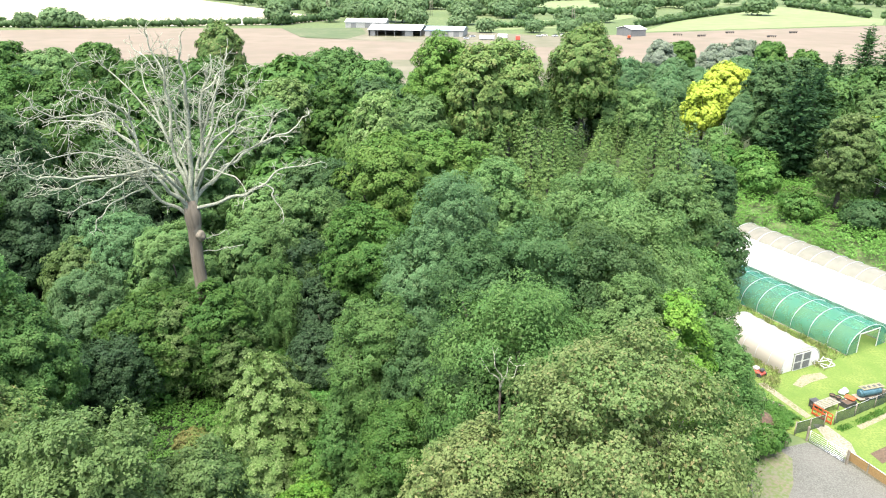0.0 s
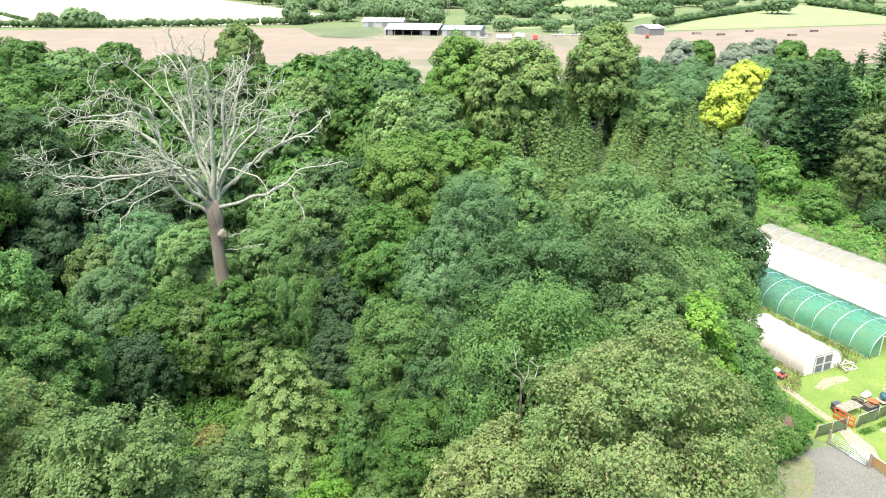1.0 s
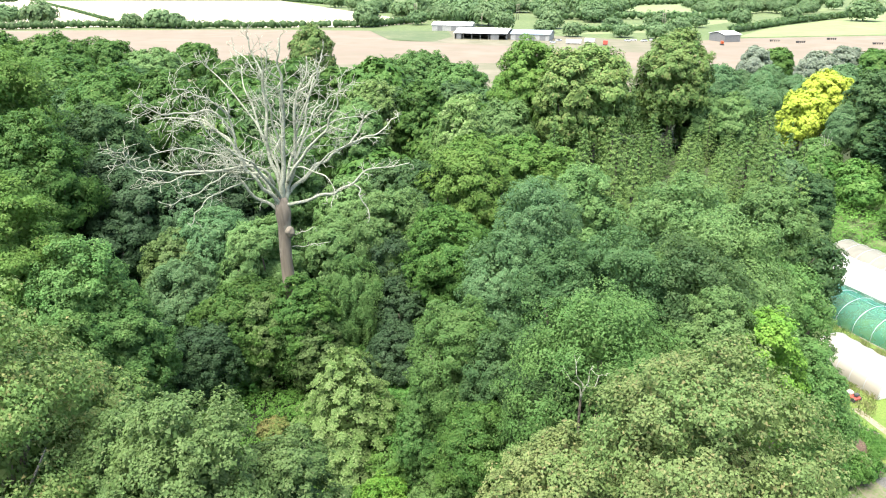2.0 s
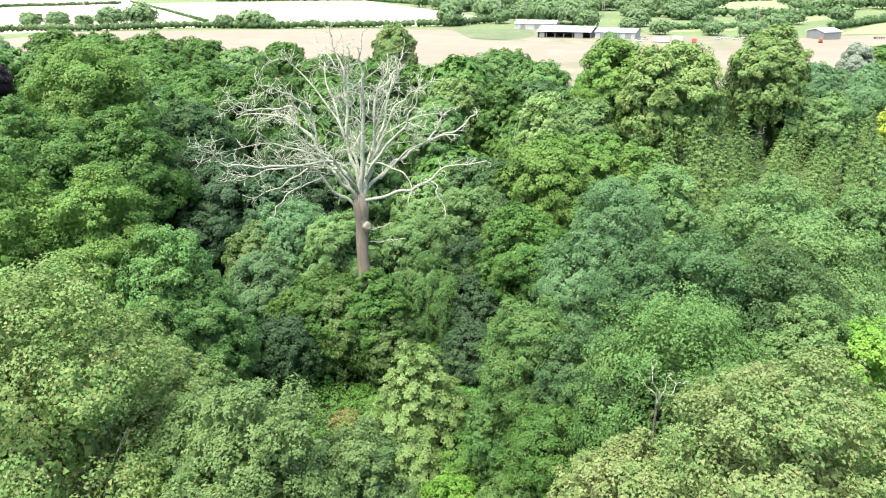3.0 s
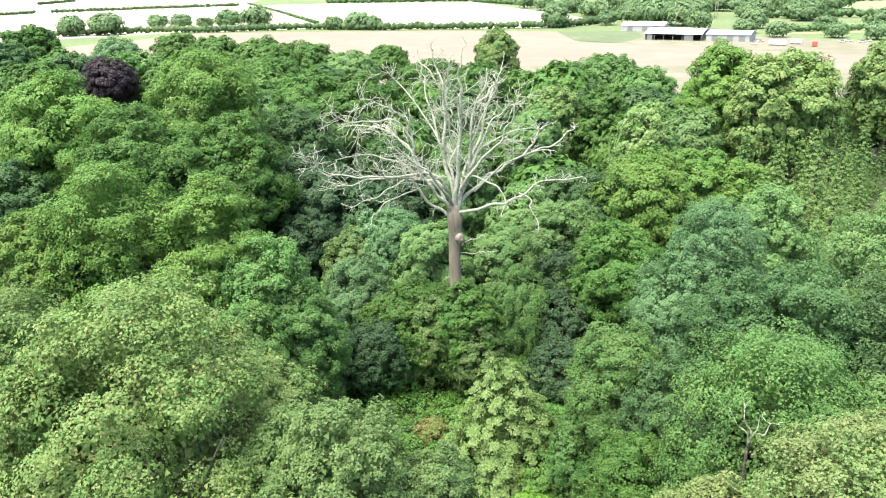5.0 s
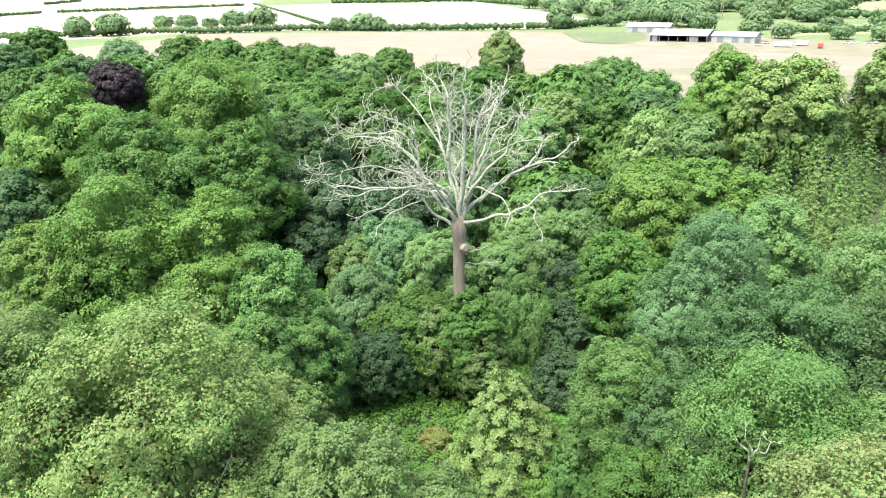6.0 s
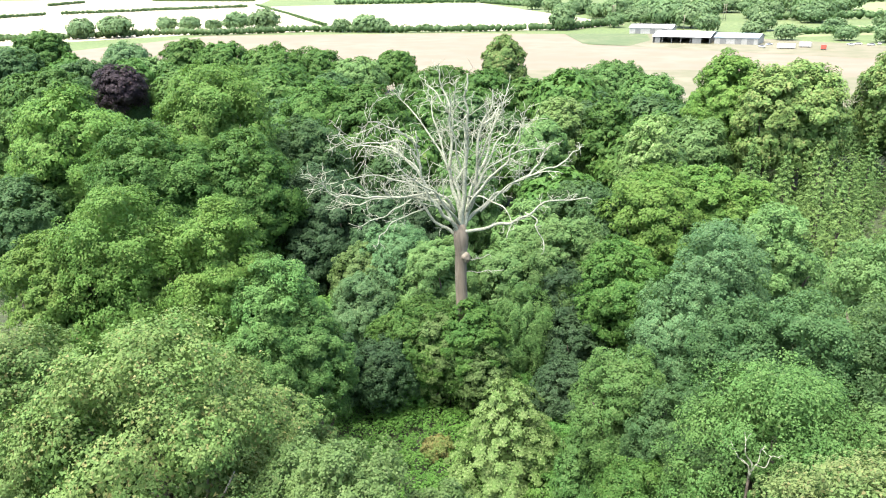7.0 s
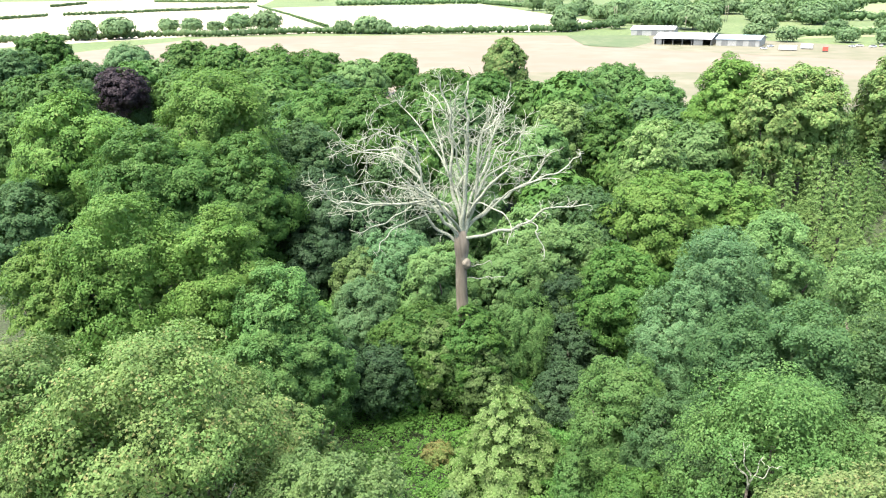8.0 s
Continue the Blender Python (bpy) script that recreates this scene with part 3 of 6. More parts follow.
def crown_arrays(sp, h, r, leaf, rng, density=1.0):
    """A crown of uneven boughs, each a mound of leafy clumps, with gaps between them."""
    form, cs, flat, base, slim, lf = FORM[sp]
    if sp == "spruce":
        f = rng.uniform(0, 0.9, 260)
        a = rng.uniform(0, 6.283, 260)
        q = r * (1 - f) * rng.uniform(0.1, 0.55, 260)
        place = np.stack([q * np.cos(a), q * np.sin(a), h * f], -1)
        inner = leaf_tris(rng, place, unit(place * np.array([1, 1, 0.2]) + rng.normal(size=place.shape) * 0.3), 0.5, 0.35)
        spire = leaf_tris(rng, np.stack([np.zeros(30), np.zeros(30), h * rng.uniform(0.93, 1.03, 30)], -1) + rng.normal(size=(30, 3)) * 0.06, unit(rng.normal(size=(30, 3))), 0.3, 0.15)
        return join([tiered_arrays(h, r, 0.1, rng, 0.30, 170, 24, 0.95, -0.1, 0.35, 0.24), inner, spire])
    if sp in ("cedar", "fir"):
        return conifer_arrays(h, r, h * base, rng, 0.62 if sp == "cedar" else 0.5, 0.40 if sp == "cedar" else 0.5, 14, 0.11)
    if sp == "lime":
        inner = unit(rng.normal(size=(5000, 3)) * np.array([1, 1, 0.3])) * np.array([1, 1, 0])
        z = rng.uniform(0, 0.85, 5000)
        q = (r * (1 - z) ** 0.62 * rng.uniform(0.2, 0.5, 5000))[:, None]
        place = inner * q + np.array([0, 0, 1.0]) * (h * base + h * (1 - base) * z)[:, None]
        return join([tiered_arrays(h, r, h * base, rng, leaf), leaf_tris(rng, place, unit(inner + rng.normal(size=inner.shape) * 0.4), 0.3, 0.45)])
    count, share, cshare, droop = BOUGHS[sp]
    zb = max(h * (base if h > 16 else 0.04), h - 3.8 * r)
    c, zc = (h - zb) / 2, (h + zb) / 2
    size = leaf * lf
    n = max(8, int(1.15 * count * (0.8 + 0.06 * min(r, 8)) * (0.75 + 0.25 * c / r)))
    d = unit(fib_dirs(rng, n, -0.62) + rng.normal(size=(n, 3)) * 0.10)
    if r > 3:
        notch = fib_dirs(rng, 9, -0.3)[rng.choice(9, 4 if sp in ("autumn", "turning", "oak_light") else 2, replace=False)]
        d = d[(d @ notch.T).max(axis=1) < 0.955]
        n = len(d)
    rl = r * share * rng.uniform(0.60, 1.32, n)
    reach = rng.uniform(0.91, 1.04, n)
    lc = d * np.array([r, r, c]) * reach[:, None] - d * (rl * 1.0)[:, None]
    stretch = np.array([1.0, 1.0, flat])
    lc[:, 2] *= (c * 1.0) / max(0.1, (lc[:, 2] + rl * flat).max())
    m = int(np.clip(1.9 / cshare ** 2, 10, 25))
    li = np.repeat(np.arange(n), m)
    e = unit(rng.normal(size=(len(li), 3)) + d[li] * 0.8 + np.array([0, 0, 0.35]))
    cen = lc[li] + e * (rl[li] * np.where(rng.uniform(0, 1, len(li)) < 0.14, 1.22, 1.0) * rng.uniform(0.74, 1.10, len(li)))[:, None] * stretch
    q = ((cen[:, None, :] - lc[None]) / (rl[None, :, None] * stretch)) ** 2
    q = q.sum(-1)
    q[np.arange(len(li)), li] = 9.0
    keep = q.min(axis=1) > 0.72
    li, e, cen = li[keep], e[keep], cen[keep]
    rc = np.maximum(rl[li] * cshare * rng.uniform(0.75, 1.3, len(li)), 1.25 * size)
    area = (2.0 * math.pi * rc ** 2 * 0.8).sum()
    total = int(min(74000 if sp in ("autumn", "turning") else 50000, 0.95 * density * area / (size * size * slim)))
    w = rc ** 2
    w = w * np.where(cen[:, 2] < -0.2 * c, 0.35, 1.0)
    per = np.maximum(3, (w / w.sum() * total * 0.72)).astype(int)
    ci = np.repeat(np.arange(len(cen)), per)
    lit = unit(e * 0.55 + d[li] * 0.75 + np.array([0, 0, 0.2]))
    o = unit(rng.normal(size=(len(ci), 3)) + lit[ci] * 0.9)
    rad = rc[ci] * rng.uniform(0.5, 1.0, len(ci)) ** 0.6 * rng.uniform(0.9, 1.18, len(ci))
    pos = cen[ci] + o * rad[:, None] * np.array([1, 1, 0.72 * flat + 0.1])
    pos[:, 2] -= droop * rc[ci] * np.maximum(0, 1 - o[:, 2]) * rng.uniform(0.2, 1.0, len(ci))
    nrm = unit(o * 0.45 + lit[ci] * 0.7 + np.array([0, 0, 0.12]) + rng.normal(size=o.shape) * (0.30 if size < 0.25 else 0.17))
    pieces = [leaf_tris(rng, pos, nrm, size, slim)]
    # shaded leaves within each bough, and round the middle of the crown
    fill = (1.45 if size < 0.2 else 1.8) * size
    nf = np.maximum(16, (1.9 * rl ** 2 / (fill * fill * 0.4))).astype(int)
    fi = np.repeat(np.arange(n), nf)
    fe = unit(rng.normal(size=(len(fi), 3)) + d[fi] * 0.4)
    fp = lc[fi] + fe * (rl[fi] * rng.uniform(0.55, 0.84, len(fi)))[:, None] * stretch
    pieces.append(leaf_tris(rng, fp, unit(fe + rng.normal(size=fe.shape) * 0.35), fill, 0.42))
    deep = max(0.22, 1.9 * size)
    nd = int(np.clip(9.0 * r * c / (deep * deep * 0.4), 60, 5000))
    de = unit(rng.normal(size=(nd, 3)))
    dp = de * np.array([r, r, c]) * rng.uniform(0.35, 0.62, (nd, 1))
    pieces.append(leaf_tris(rng, dp, unit(de + rng.normal(size=de.shape) * 0.35), deep, 0.45))
    v, qd, t = join(pieces)
    v = v + np.array([0, 0, zc])
    v[:, 2] = np.maximum(v[:, 2], 0.06)
    return v, qd, t


def trunk_arrays(h, r, base, rng, thick=None, limbs=True):
    t = thick or 0.028 * h
    top = h * 0.78
    zs = np.linspace(0, top, 7)
    path = np.stack([rng.normal(size=7).cumsum() * 0.07, rng.normal(size=7).cumsum() * 0.07, zs], -1)
    pieces = [tube(path, np.linspace(t, t * 0.25, 7) * np.array([1.35, 1, 1, 1, 1, 1, 1]), 8)]
    for k in range(6 if limbs else 0):
        a = k * 1.05 + rng.uniform(-0.4, 0.4)
        i = int(rng.integers(2, 5))
        s = path[i]
        e = s + np.array([math.cos(a) * r * 0.65, math.sin(a) * r * 0.65, (h - s[2]) * rng.uniform(0.35, 0.6)])
        mid = (s + e) / 2 + np.array([0, 0, -0.12 * r])
        pieces.append(tube(np.stack([s, mid, e]), [t * 0.45, t * 0.3, t * 0.12], 6))
    return pieces


def woody(sp, h, r, rng, ob):
    """The trunk of a tree, or the stems of a bush."""
    if sp in ("shrub", "dry"):
        for k in range(3):
            a = k * 2.1 + rng.uniform(-0.5, 0.5)
            tube_part("stem", [tube([(0.1 * math.cos(a), 0.1 * math.sin(a), 0), (0.25 * r * math.cos(a), 0.25 * r * math.sin(a), h * 0.4), (0.5 * r * math.cos(a), 0.5 * r * math.sin(a), h * 0.75)], [0.06, 0.045, 0.02], 5)], BARK, ob)
    else:
        if sp in ("autumn", "turning"):
            for k in range(5):
                a = k * 1.26 + rng.uniform(-0.3, 0.3)
                s = np.array([0, 0, h * rng.uniform(0.45, 0.6)])
                q = rng.uniform(0.45, 0.68)
                e = np.array([math.cos(a) * r * q, math.sin(a) * r * q, h * rng.uniform(0.68, 0.80)])
                m_ = (s + e) / 2 + np.array([0, 0, -0.05 * h]) + rng.normal(size=3) * 0.3
                tube_part("limb", [tube(np.stack([s, (s + m_) / 2 + rng.normal(size=3) * 0.15, m_, (m_ + e) / 2 + rng.normal(size=3) * 0.2, e]), [0.16, 0.12, 0.09, 0.06, 0.03], 6)], PALE_BARK, ob, "pale grey bare limb")
        tube_part("trunk", trunk_arrays(h, r, FORM[sp][3], rng, None, FORM[sp][0] == "dome"), BARK, ob)


SEED = [10]


def tree(sp, x, y, h, r, group="trees of the wood", density=1.0):
    SEED[0] += 1
    rng = np.random.default_rng(SEED[0])
    dist = math.hypot(x, y)
    leaf = float(np.clip((0.0031 if dist < 90 else 0.0028) * math.hypot(dist, 20.0), 0.13, 0.8))
    name, label = WORDS[sp]
    ob = thing(name, (x, y, -0.05), label, CATEGORY.get(sp, "tree"), group)
    v, q, t = crown_arrays(sp, h, r, leaf, rng, density)
    crown = new("crown", mesh_from("crown", v, q, LEAF["lime" if sp == "lime_tall" else sp], False, t))
    crown.parent = ob
    woody(sp, h, r, rng, ob)
    return ob


def sheet(name, corners, z, mat, label="", category=""):
    """A flat piece of the setting, a little above the ground."""
    bm = bmesh.new()
    lo = [bm.verts.new((x, y, z)) for x, y in corners]
    f = bm.faces.new(lo)
    bm.normal_update()
    if f.normal.z < 0:
        f.normal_flip()
    ob = part(name, bm, mat)
    return tagged(ob, label, category, kind="structure")


# ---- ground and fields ----
sheet("ground", [(-4500, -600), (4500, -600), (4500, 4800), (-4500, 4800)], 0.0, GRASS, "rough green grassland reaching the horizon", "ground")
sheet("ground_wood", [(-260, -60), (24, -60), (26, 45), (31, 66), (34, 90), (44, 112), (60, 150), (130, 240), (60, 260), (-20, 225), (-130, 260), (-290, 260)], 0.03, WOOD_FLOOR, "dark mossy woodland floor under the trees", "ground")
sheet("field_soil", [(-420, 300), (-130, 240), (-30, 250), (60, 300), (60, 404), (20, 420), (-45, 443), (-84, 457), (-115, 534), (-205, 534), (-395, 494)], 0.10, SOIL, "bare pinkish-brown field of dry soil", "field")
sheet("field_olive", [(-100, 245), (-30, 225), (70, 260), (80, 330), (-20, 345), (-90, 330)], 0.16, SOIL_OLIVE, "olive-brown grassy stubble at the field edge", "field")
sheet("field_pale", [(-395, 508), (-328, 546), (-205, 556), (-122, 575), (-86, 632), (-366, 1090), (-600, 1060), (-700, 1010), (-516, 802), (-345, 597)], 0.08, STUBBLE, "pale cream field of ripe stubble", "field")
sheet("field_pale_far", [(-420, 500), (-352, 600), (-524, 808), (-755, 1078), (-1000, 1500), (-2300, 1500), (-1500, 200), (-560, 330)], 0.08, STUBBLE, "pale cream stubble field with dark hedges", "field")
sheet("field_weeds", [(-115, 534), (-88, 462), (-58, 452), (-50, 490), (-60, 540)], 0.20, ROUGH_GREEN, "weedy green ground beside the barns", "ground")
sheet("farmyard", [(-84, 456), (-45, 441), (20, 418), (60, 402), (100, 440), (70, 475), (20, 505), (-30, 548), (-60, 548), (-50, 490), (-58, 452)], 0.16, SOIL_OLIVE, "pale dusty farmyard ground round the barns", "yard")
sheet("field_green", [(134, 508), (338, 580), (380, 650), (386, 874), (290, 754), (200, 640)], 0.12, FIELD_GREEN, "light green pasture", "field")
sheet("field_bare", [(60, 340), (117, 330), (250, 330), (420, 500), (338, 572), (134, 500), (90, 470), (30, 450)], 0.12, SOIL, "bare pinkish soil beside the pasture", "field")
sheet("field_strip", [(34, 520), (90, 545), (184, 690), (160, 715), (60, 600)], 0.12, FIELD_GREEN, "narrow light green pasture strip", "field")
sheet("field_strip_far", [(20, 760), (150, 790), (300, 860), (380, 960), (200, 1060), (0, 900)], 0.10, FIELD_GREEN, "far light green pasture", "field")


# ---- trees of the wood, each in its place ----
tree("turning", 8.4, 27.8, 24.5, 6.1)
tree("turning", 2.1, 26.5, 20.5, 4.5)
tree("alder", 4.5, 38.7, 22.6, 6.0)
tree("ash", 12.0, 41.3, 21.5, 3.4)
tree("bright", 14.9, 41.4, 20.0, 2.8)
tree("alder", -4.9, 45.4, 18.0, 3.6)
tree("alder", -6.8, 44.4, 11.0, 2.4)
tree("dark", -0.9, 42.1, 17.5, 3.2)
tree("oak", -2.3, 39.2, 14.0, 3.5)
tree("dark", 1.6, 39.7, 17.5, 3.2)
tree("lime", -14.0, 49.4, 13.0, 6.6)
tree("olive", -12.4, 20.6, 25.3, 3.4)
tree("olive", -15.6, 21.8, 23.6, 3.0)
tree("olive", -9.4, 22.4, 22.4, 2.6)
tree("olive", -13.0, 17.0, 23.4, 3.0)
tree("ash", -30.2, 84.0, 21.5, 4.2)
tree("ash", -21.2, 72.5, 14.5, 4.4)
tree("ash", -21.5, 82.5, 16.5, 4.6)
tree("olive", -17.5, 78.5, 13.5, 4.0)
tree("shrub", 56.0, 143.0, 6.5, 4.2)
tree("shrub", 62.0, 139.0, 7.0, 4.2)
tree("shrub", 51.0, 138.0, 6.5, 4.0)
tree("alder", 58.0, 148.5, 9.0, 4.0)
tree("shrub", -10.6, 51.0, 5.5, 2.8)
tree("shrub", -9.4, 47.0, 5.0, 2.6)
tree("holly", -11.6, 58.0, 9.0, 3.4)
tree("holly", -39.8, 79.4, 16.0, 5.5)
tree("holly", -46.6, 79.5, 18.0, 6.0)
tree("holly", -36.7, 83.3, 17.0, 5.5)
tree("holly", -45.2, 81.1, 12.0, 4.5)
tree("dark", 6.7, 46.1, 23.5, 4.5)
tree("dark", 3.0, 47.4, 22.0, 4.0)
tree("dark", 11.1, 45.7, 23.0, 5.0)
tree("ash", 11.9, 55.6, 25.0, 5.0)
tree("ash", 14.3, 50.6, 24.0, 5.5)
tree("ash", 21.8, 63.9, 22.0, 4.0)
tree("alder", 19.7, 53.1, 19.0, 4.5)
tree("alder", 20.4, 48.6, 14.5, 4.2)
tree("ash", 32.9, 84.2, 12.0, 3.4)
tree("shrub", 22.6, 47.6, 4.5, 2.2)
tree("alder", 20.6, 46.8, 8.5, 2.8)
tree("ash", 15.7, 48.1, 20.0, 4.5)
tree("willow", 0.8, 62.8, 22.5, 4.5)
tree("willow", -2.0, 60.0, 18.0, 4.0)
tree("ash", 6.2, 73.1, 21.0, 4.5)
tree("oak", -12.7, 71.3, 14.0, 4.5)
tree("oak", -8.3, 69.7, 17.0, 5.0)
tree("ash", -14.5, 72.6, 18.0, 5.0)
tree("oak_light", -6.7, 81.0, 22.0, 6.5)
tree("dark", -11.7, 83.5, 18.0, 5.5)
tree("oak_light", -1.7, 87.4, 21.0, 5.5)
tree("oak_light", 3.2, 87.2, 20.0, 4.5)
tree("lime_tall", -27.4, 124.8, 22.0, 5.0)
tree("oak", -19.0, 126.4, 22.0, 5.5)
tree("lime_tall", -10.4, 112.5, 22.0, 4.5)
tree("alder", -31.8, 215.1, 18.0, 11.0)
tree("alder", -41.1, 203.4, 17.0, 10.0)
tree("alder", -19.4, 195.4, 17.0, 9.0)
tree("autumn", -60.4, 201.4, 26.0, 6.2)
tree("oak_light", 0.6, 155.7, 26.5, 8.5)
tree("rust", 13.3, 146.6, 26.5, 7.5)
tree("rust", 32.2, 167.9, 28.0, 8.5)
tree("rust", 7.1, 143.2, 26.0, 6.0)
tree("ash", -3.6, 158.1, 18.0, 4.5)
tree("yellow", 71.5, 184.9, 17.5, 6.6)
tree("yellow", 62.0, 171.0, 15.0, 5.4)
tree("yellow", 84.0, 138.3, 13.0, 3.0)
tree("cedar", 69.0, 140.5, 21.8, 7.0)
tree("cedar", 75.5, 147.0, 22.5, 6.0)
tree("dark", 69.5, 155.6, 21.5, 6.0)
tree("dark", 80.5, 166.0, 21.0, 6.0)
tree("dark", 67.0, 146.0, 13.0, 3.6)
tree("fir", 110.1, 193.1, 26.5, 6.5)
tree("fir", 93.6, 175.1, 22.0, 5.4)
tree("fir", 119.1, 197.4, 24.5, 6.7)
tree("alder", 101.0, 172.0, 18.0, 6.0)
tree("ash", 92.0, 152.0, 16.0, 5.0)
tree("willow", 62.6, 151.5, 15.0, 2.7)
tree("silver", 88.3, 237.8, 17.0, 6.4)
tree("silver", 98.6, 244.7, 18.0, 6.2)
tree("silver", 76.9, 264.2, 16.0, 5.4)
tree("olive", 67.8, 118.4, 17.5, 4.8)
tree("dark", 67.4, 108.5, 5.5, 3.8)
tree("dark", 72.0, 104.0, 6.0, 3.6)
tree("willow", 45.0, 125.1, 10.0, 3.0)
tree("willow", 54.0, 217.6, 15.0, 6.0)
tree("ash", 45.0, 164.5, 15.0, 5.0)
tree("oak", 86.3, 271.4, 15.0, 5.5)
tree("oak", 104.9, 238.8, 18.0, 5.5)
tree("ash", 39.4, 166.7, 15.0, 5.0)
tree("dark", 42.3, 107.8, 12.0, 3.6)
tree("shrub", 58.4, 128.5, 7.0, 4.0)
tree("shrub", 59.5, 114.6, 5.0, 3.5)
tree("oak", 114.1, 232.8, 16.0, 6.0)
tree("bright", -9.5, 40.4, 6.0, 2.4)
tree("alder", -4.5, 37.7, 9.0, 3.0)
tree("oak", -116.2, 173.8, 20.0, 9.0)
tree("oak", -121.5, 160.8, 21.0, 9.0)
tree("dark", -101.8, 176.3, 18.0, 8.0)
tree("oak", -162.9, 139.1, 22.0, 9.0)
tree("oak", -21.4, 60.8, 12.6, 3.8)
tree("olive", -24.9, 59.8, 11.0, 3.2)
tree("autumn", -22.4, 20.3, 29.0, 6.6)
tree("autumn", -29.7, 20.0, 27.5, 5.5)
tree("autumn", -20.9, 27.4, 22.0, 3.8)
tree("oak_light", -44.8, 41.8, 27.5, 6.0)
tree("oak_light", -50.0, 38.8, 24.0, 4.5)
tree("oak_light", -37.8, 44.5, 26.0, 4.8)
tree("alder", -32.4, 44.4, 22.0, 4.2)
tree("alder", -29.7, 44.8, 18.0, 3.4)
tree("alder", -31.5, 39.4, 18.0, 3.8)
tree("holly", -50.5, 81.2, 19.0, 6.0)
tree("holly", -48.5, 74.1, 12.0, 3.0)
tree("oak_light", -70.1, 86.3, 31.0, 9.5)
tree("oak_light", -80.2, 70.4, 30.0, 8.5)
tree("oak", -65.5, 66.2, 27.0, 7.0)
tree("oak", -55.7, 73.4, 25.0, 6.5)
tree("oak", -60.4, 68.4, 24.0, 6.5)
tree("oak", -81.8, 68.4, 25.0, 7.0)
tree("dark", -78.9, 59.5, 21.0, 5.5)
tree("holly", -56.5, 79.6, 19.0, 5.0)
tree("dark", -61.9, 97.5, 22.0, 7.0)
tree("oak", -64.4, 124.0, 23.0, 9.0)
tree("oak", -74.5, 122.4, 24.0, 8.0)
tree("oak", -133.9, 195.2, 23.0, 11.0)
tree("oak", -164.6, 213.2, 22.0, 10.0)
tree("oak", -126.3, 209.2, 21.0, 10.0)
tree("ash", -113.8, 212.3, 18.0, 10.0)
tree("oak", -119.3, 254.2, 16.0, 9.0)
tree("oak", -242.5, 205.7, 26.0, 11.0)
tree("dark", -190.0, 175.3, 20.0, 10.0)
tree("purple", -163.5, 162.0, 20.5, 7.5)
tree("ash", -178.6, 191.8, 19.0, 7.0)
tree("oak", -192.0, 225.7, 22.0, 10.0)
tree("dark", -236.6, 187.8, 22.0, 10.0)
tree("willow", -237.0, 242.1, 19.0, 10.0)
tree("oak", -118.5, 91.4, 22.0, 6.0)
tree("oak", -75.5, 185.7, 19.0, 9.0)
tree("oak", -60.0, 182.6, 19.0, 9.0)
tree("ash", -28.5, 116.9, 20.0, 5.0)
tree("willow", -35.7, 65.6, 11.5, 4.2)
tree("holly", -33.1, 54.9, 9.5, 3.2)
tree("oak", -27.2, 61.0, 11.5, 5.0)
tree("willow", -34.9, 72.5, 15.0, 5.0)
tree("ash", -28.1, 69.6, 15.0, 5.0)
tree("olive", -38.3, 70.1, 13.0, 4.0)
tree("birch", -17.3, 65.7, 13.0, 3.4)
tree("birch", -19.0, 62.7, 10.0, 2.6)
tree("olive", -19.7, 59.3, 9.0, 2.8)
tree("shrub", -17.8, 62.6, 5.0, 2.6)
tree("shrub", -10.6, 55.4, 5.0, 2.6)
tree("birch", -22.0, 60.1, 9.5, 2.2)
tree("holly", -29.3, 57.0, 9.0, 3.8)
tree("shrub", -32.9, 58.6, 5.0, 2.6)
tree("shrub", -27.6, 58.5, 6.0, 3.0)
tree("holly", -14.1, 69.7, 14.0, 4.5)
tree("holly", -12.0, 66.2, 10.0, 3.5)


# ---- spruce plantation, understorey and far trees ----
def copies(sp, variants, spots, group, h, r, leaf, seed, density=1.0, cat=None):
    rng = np.random.default_rng(seed)
    name, label = WORDS[sp]
    protos = []
    for k, (x, y, s) in enumerate(spots):
        if k < variants:
            ob = thing(name, (x, y, -0.3), label, cat or CATEGORY.get(sp, "tree"), group)
            v, q, t = crown_arrays(sp, h, r, leaf, rng, density)
            c = new("crown", mesh_from("crown", v, q, LEAF[sp], False, t))
            c.parent = ob
            woody(sp, h, r, rng, ob)
            ob.scale = (s, s, s * rng.uniform(0.9, 1.15))
            protos.append(ob)
        else:
            src = protos[k % variants]
            ob = copy_thing(src, pose(x, y, -0.3, 0, 0, rng.uniform(0, 360)))
            ob.scale = (s, s, s * rng.uniform(0.85, 1.2))


def scatter(rng, poly, n, gap, lo, hi):
    """Places inside a polygon, at least gap apart."""
    xs, ys = [p[0] for p in poly], [p[1] for p in poly]
    out = []
    for _ in range(n * 40):
        x, y = rng.uniform(min(xs), max(xs)), rng.uniform(min(ys), max(ys))
        inside = False
        for (x1, y1), (x2, y2) in zip(poly, poly[1:] + poly[:1]):
            if (y1 > y) != (y2 > y) and x < (x2 - x1) * (y - y1) / (y2 - y1) + x1:
                inside = not inside
        if inside and all((x - a) ** 2 + (y - b) ** 2 > gap * gap for a, b, _ in out):
            out.append((x, y, rng.uniform(lo, hi)))
            if len(out) == n:
                break
    return out


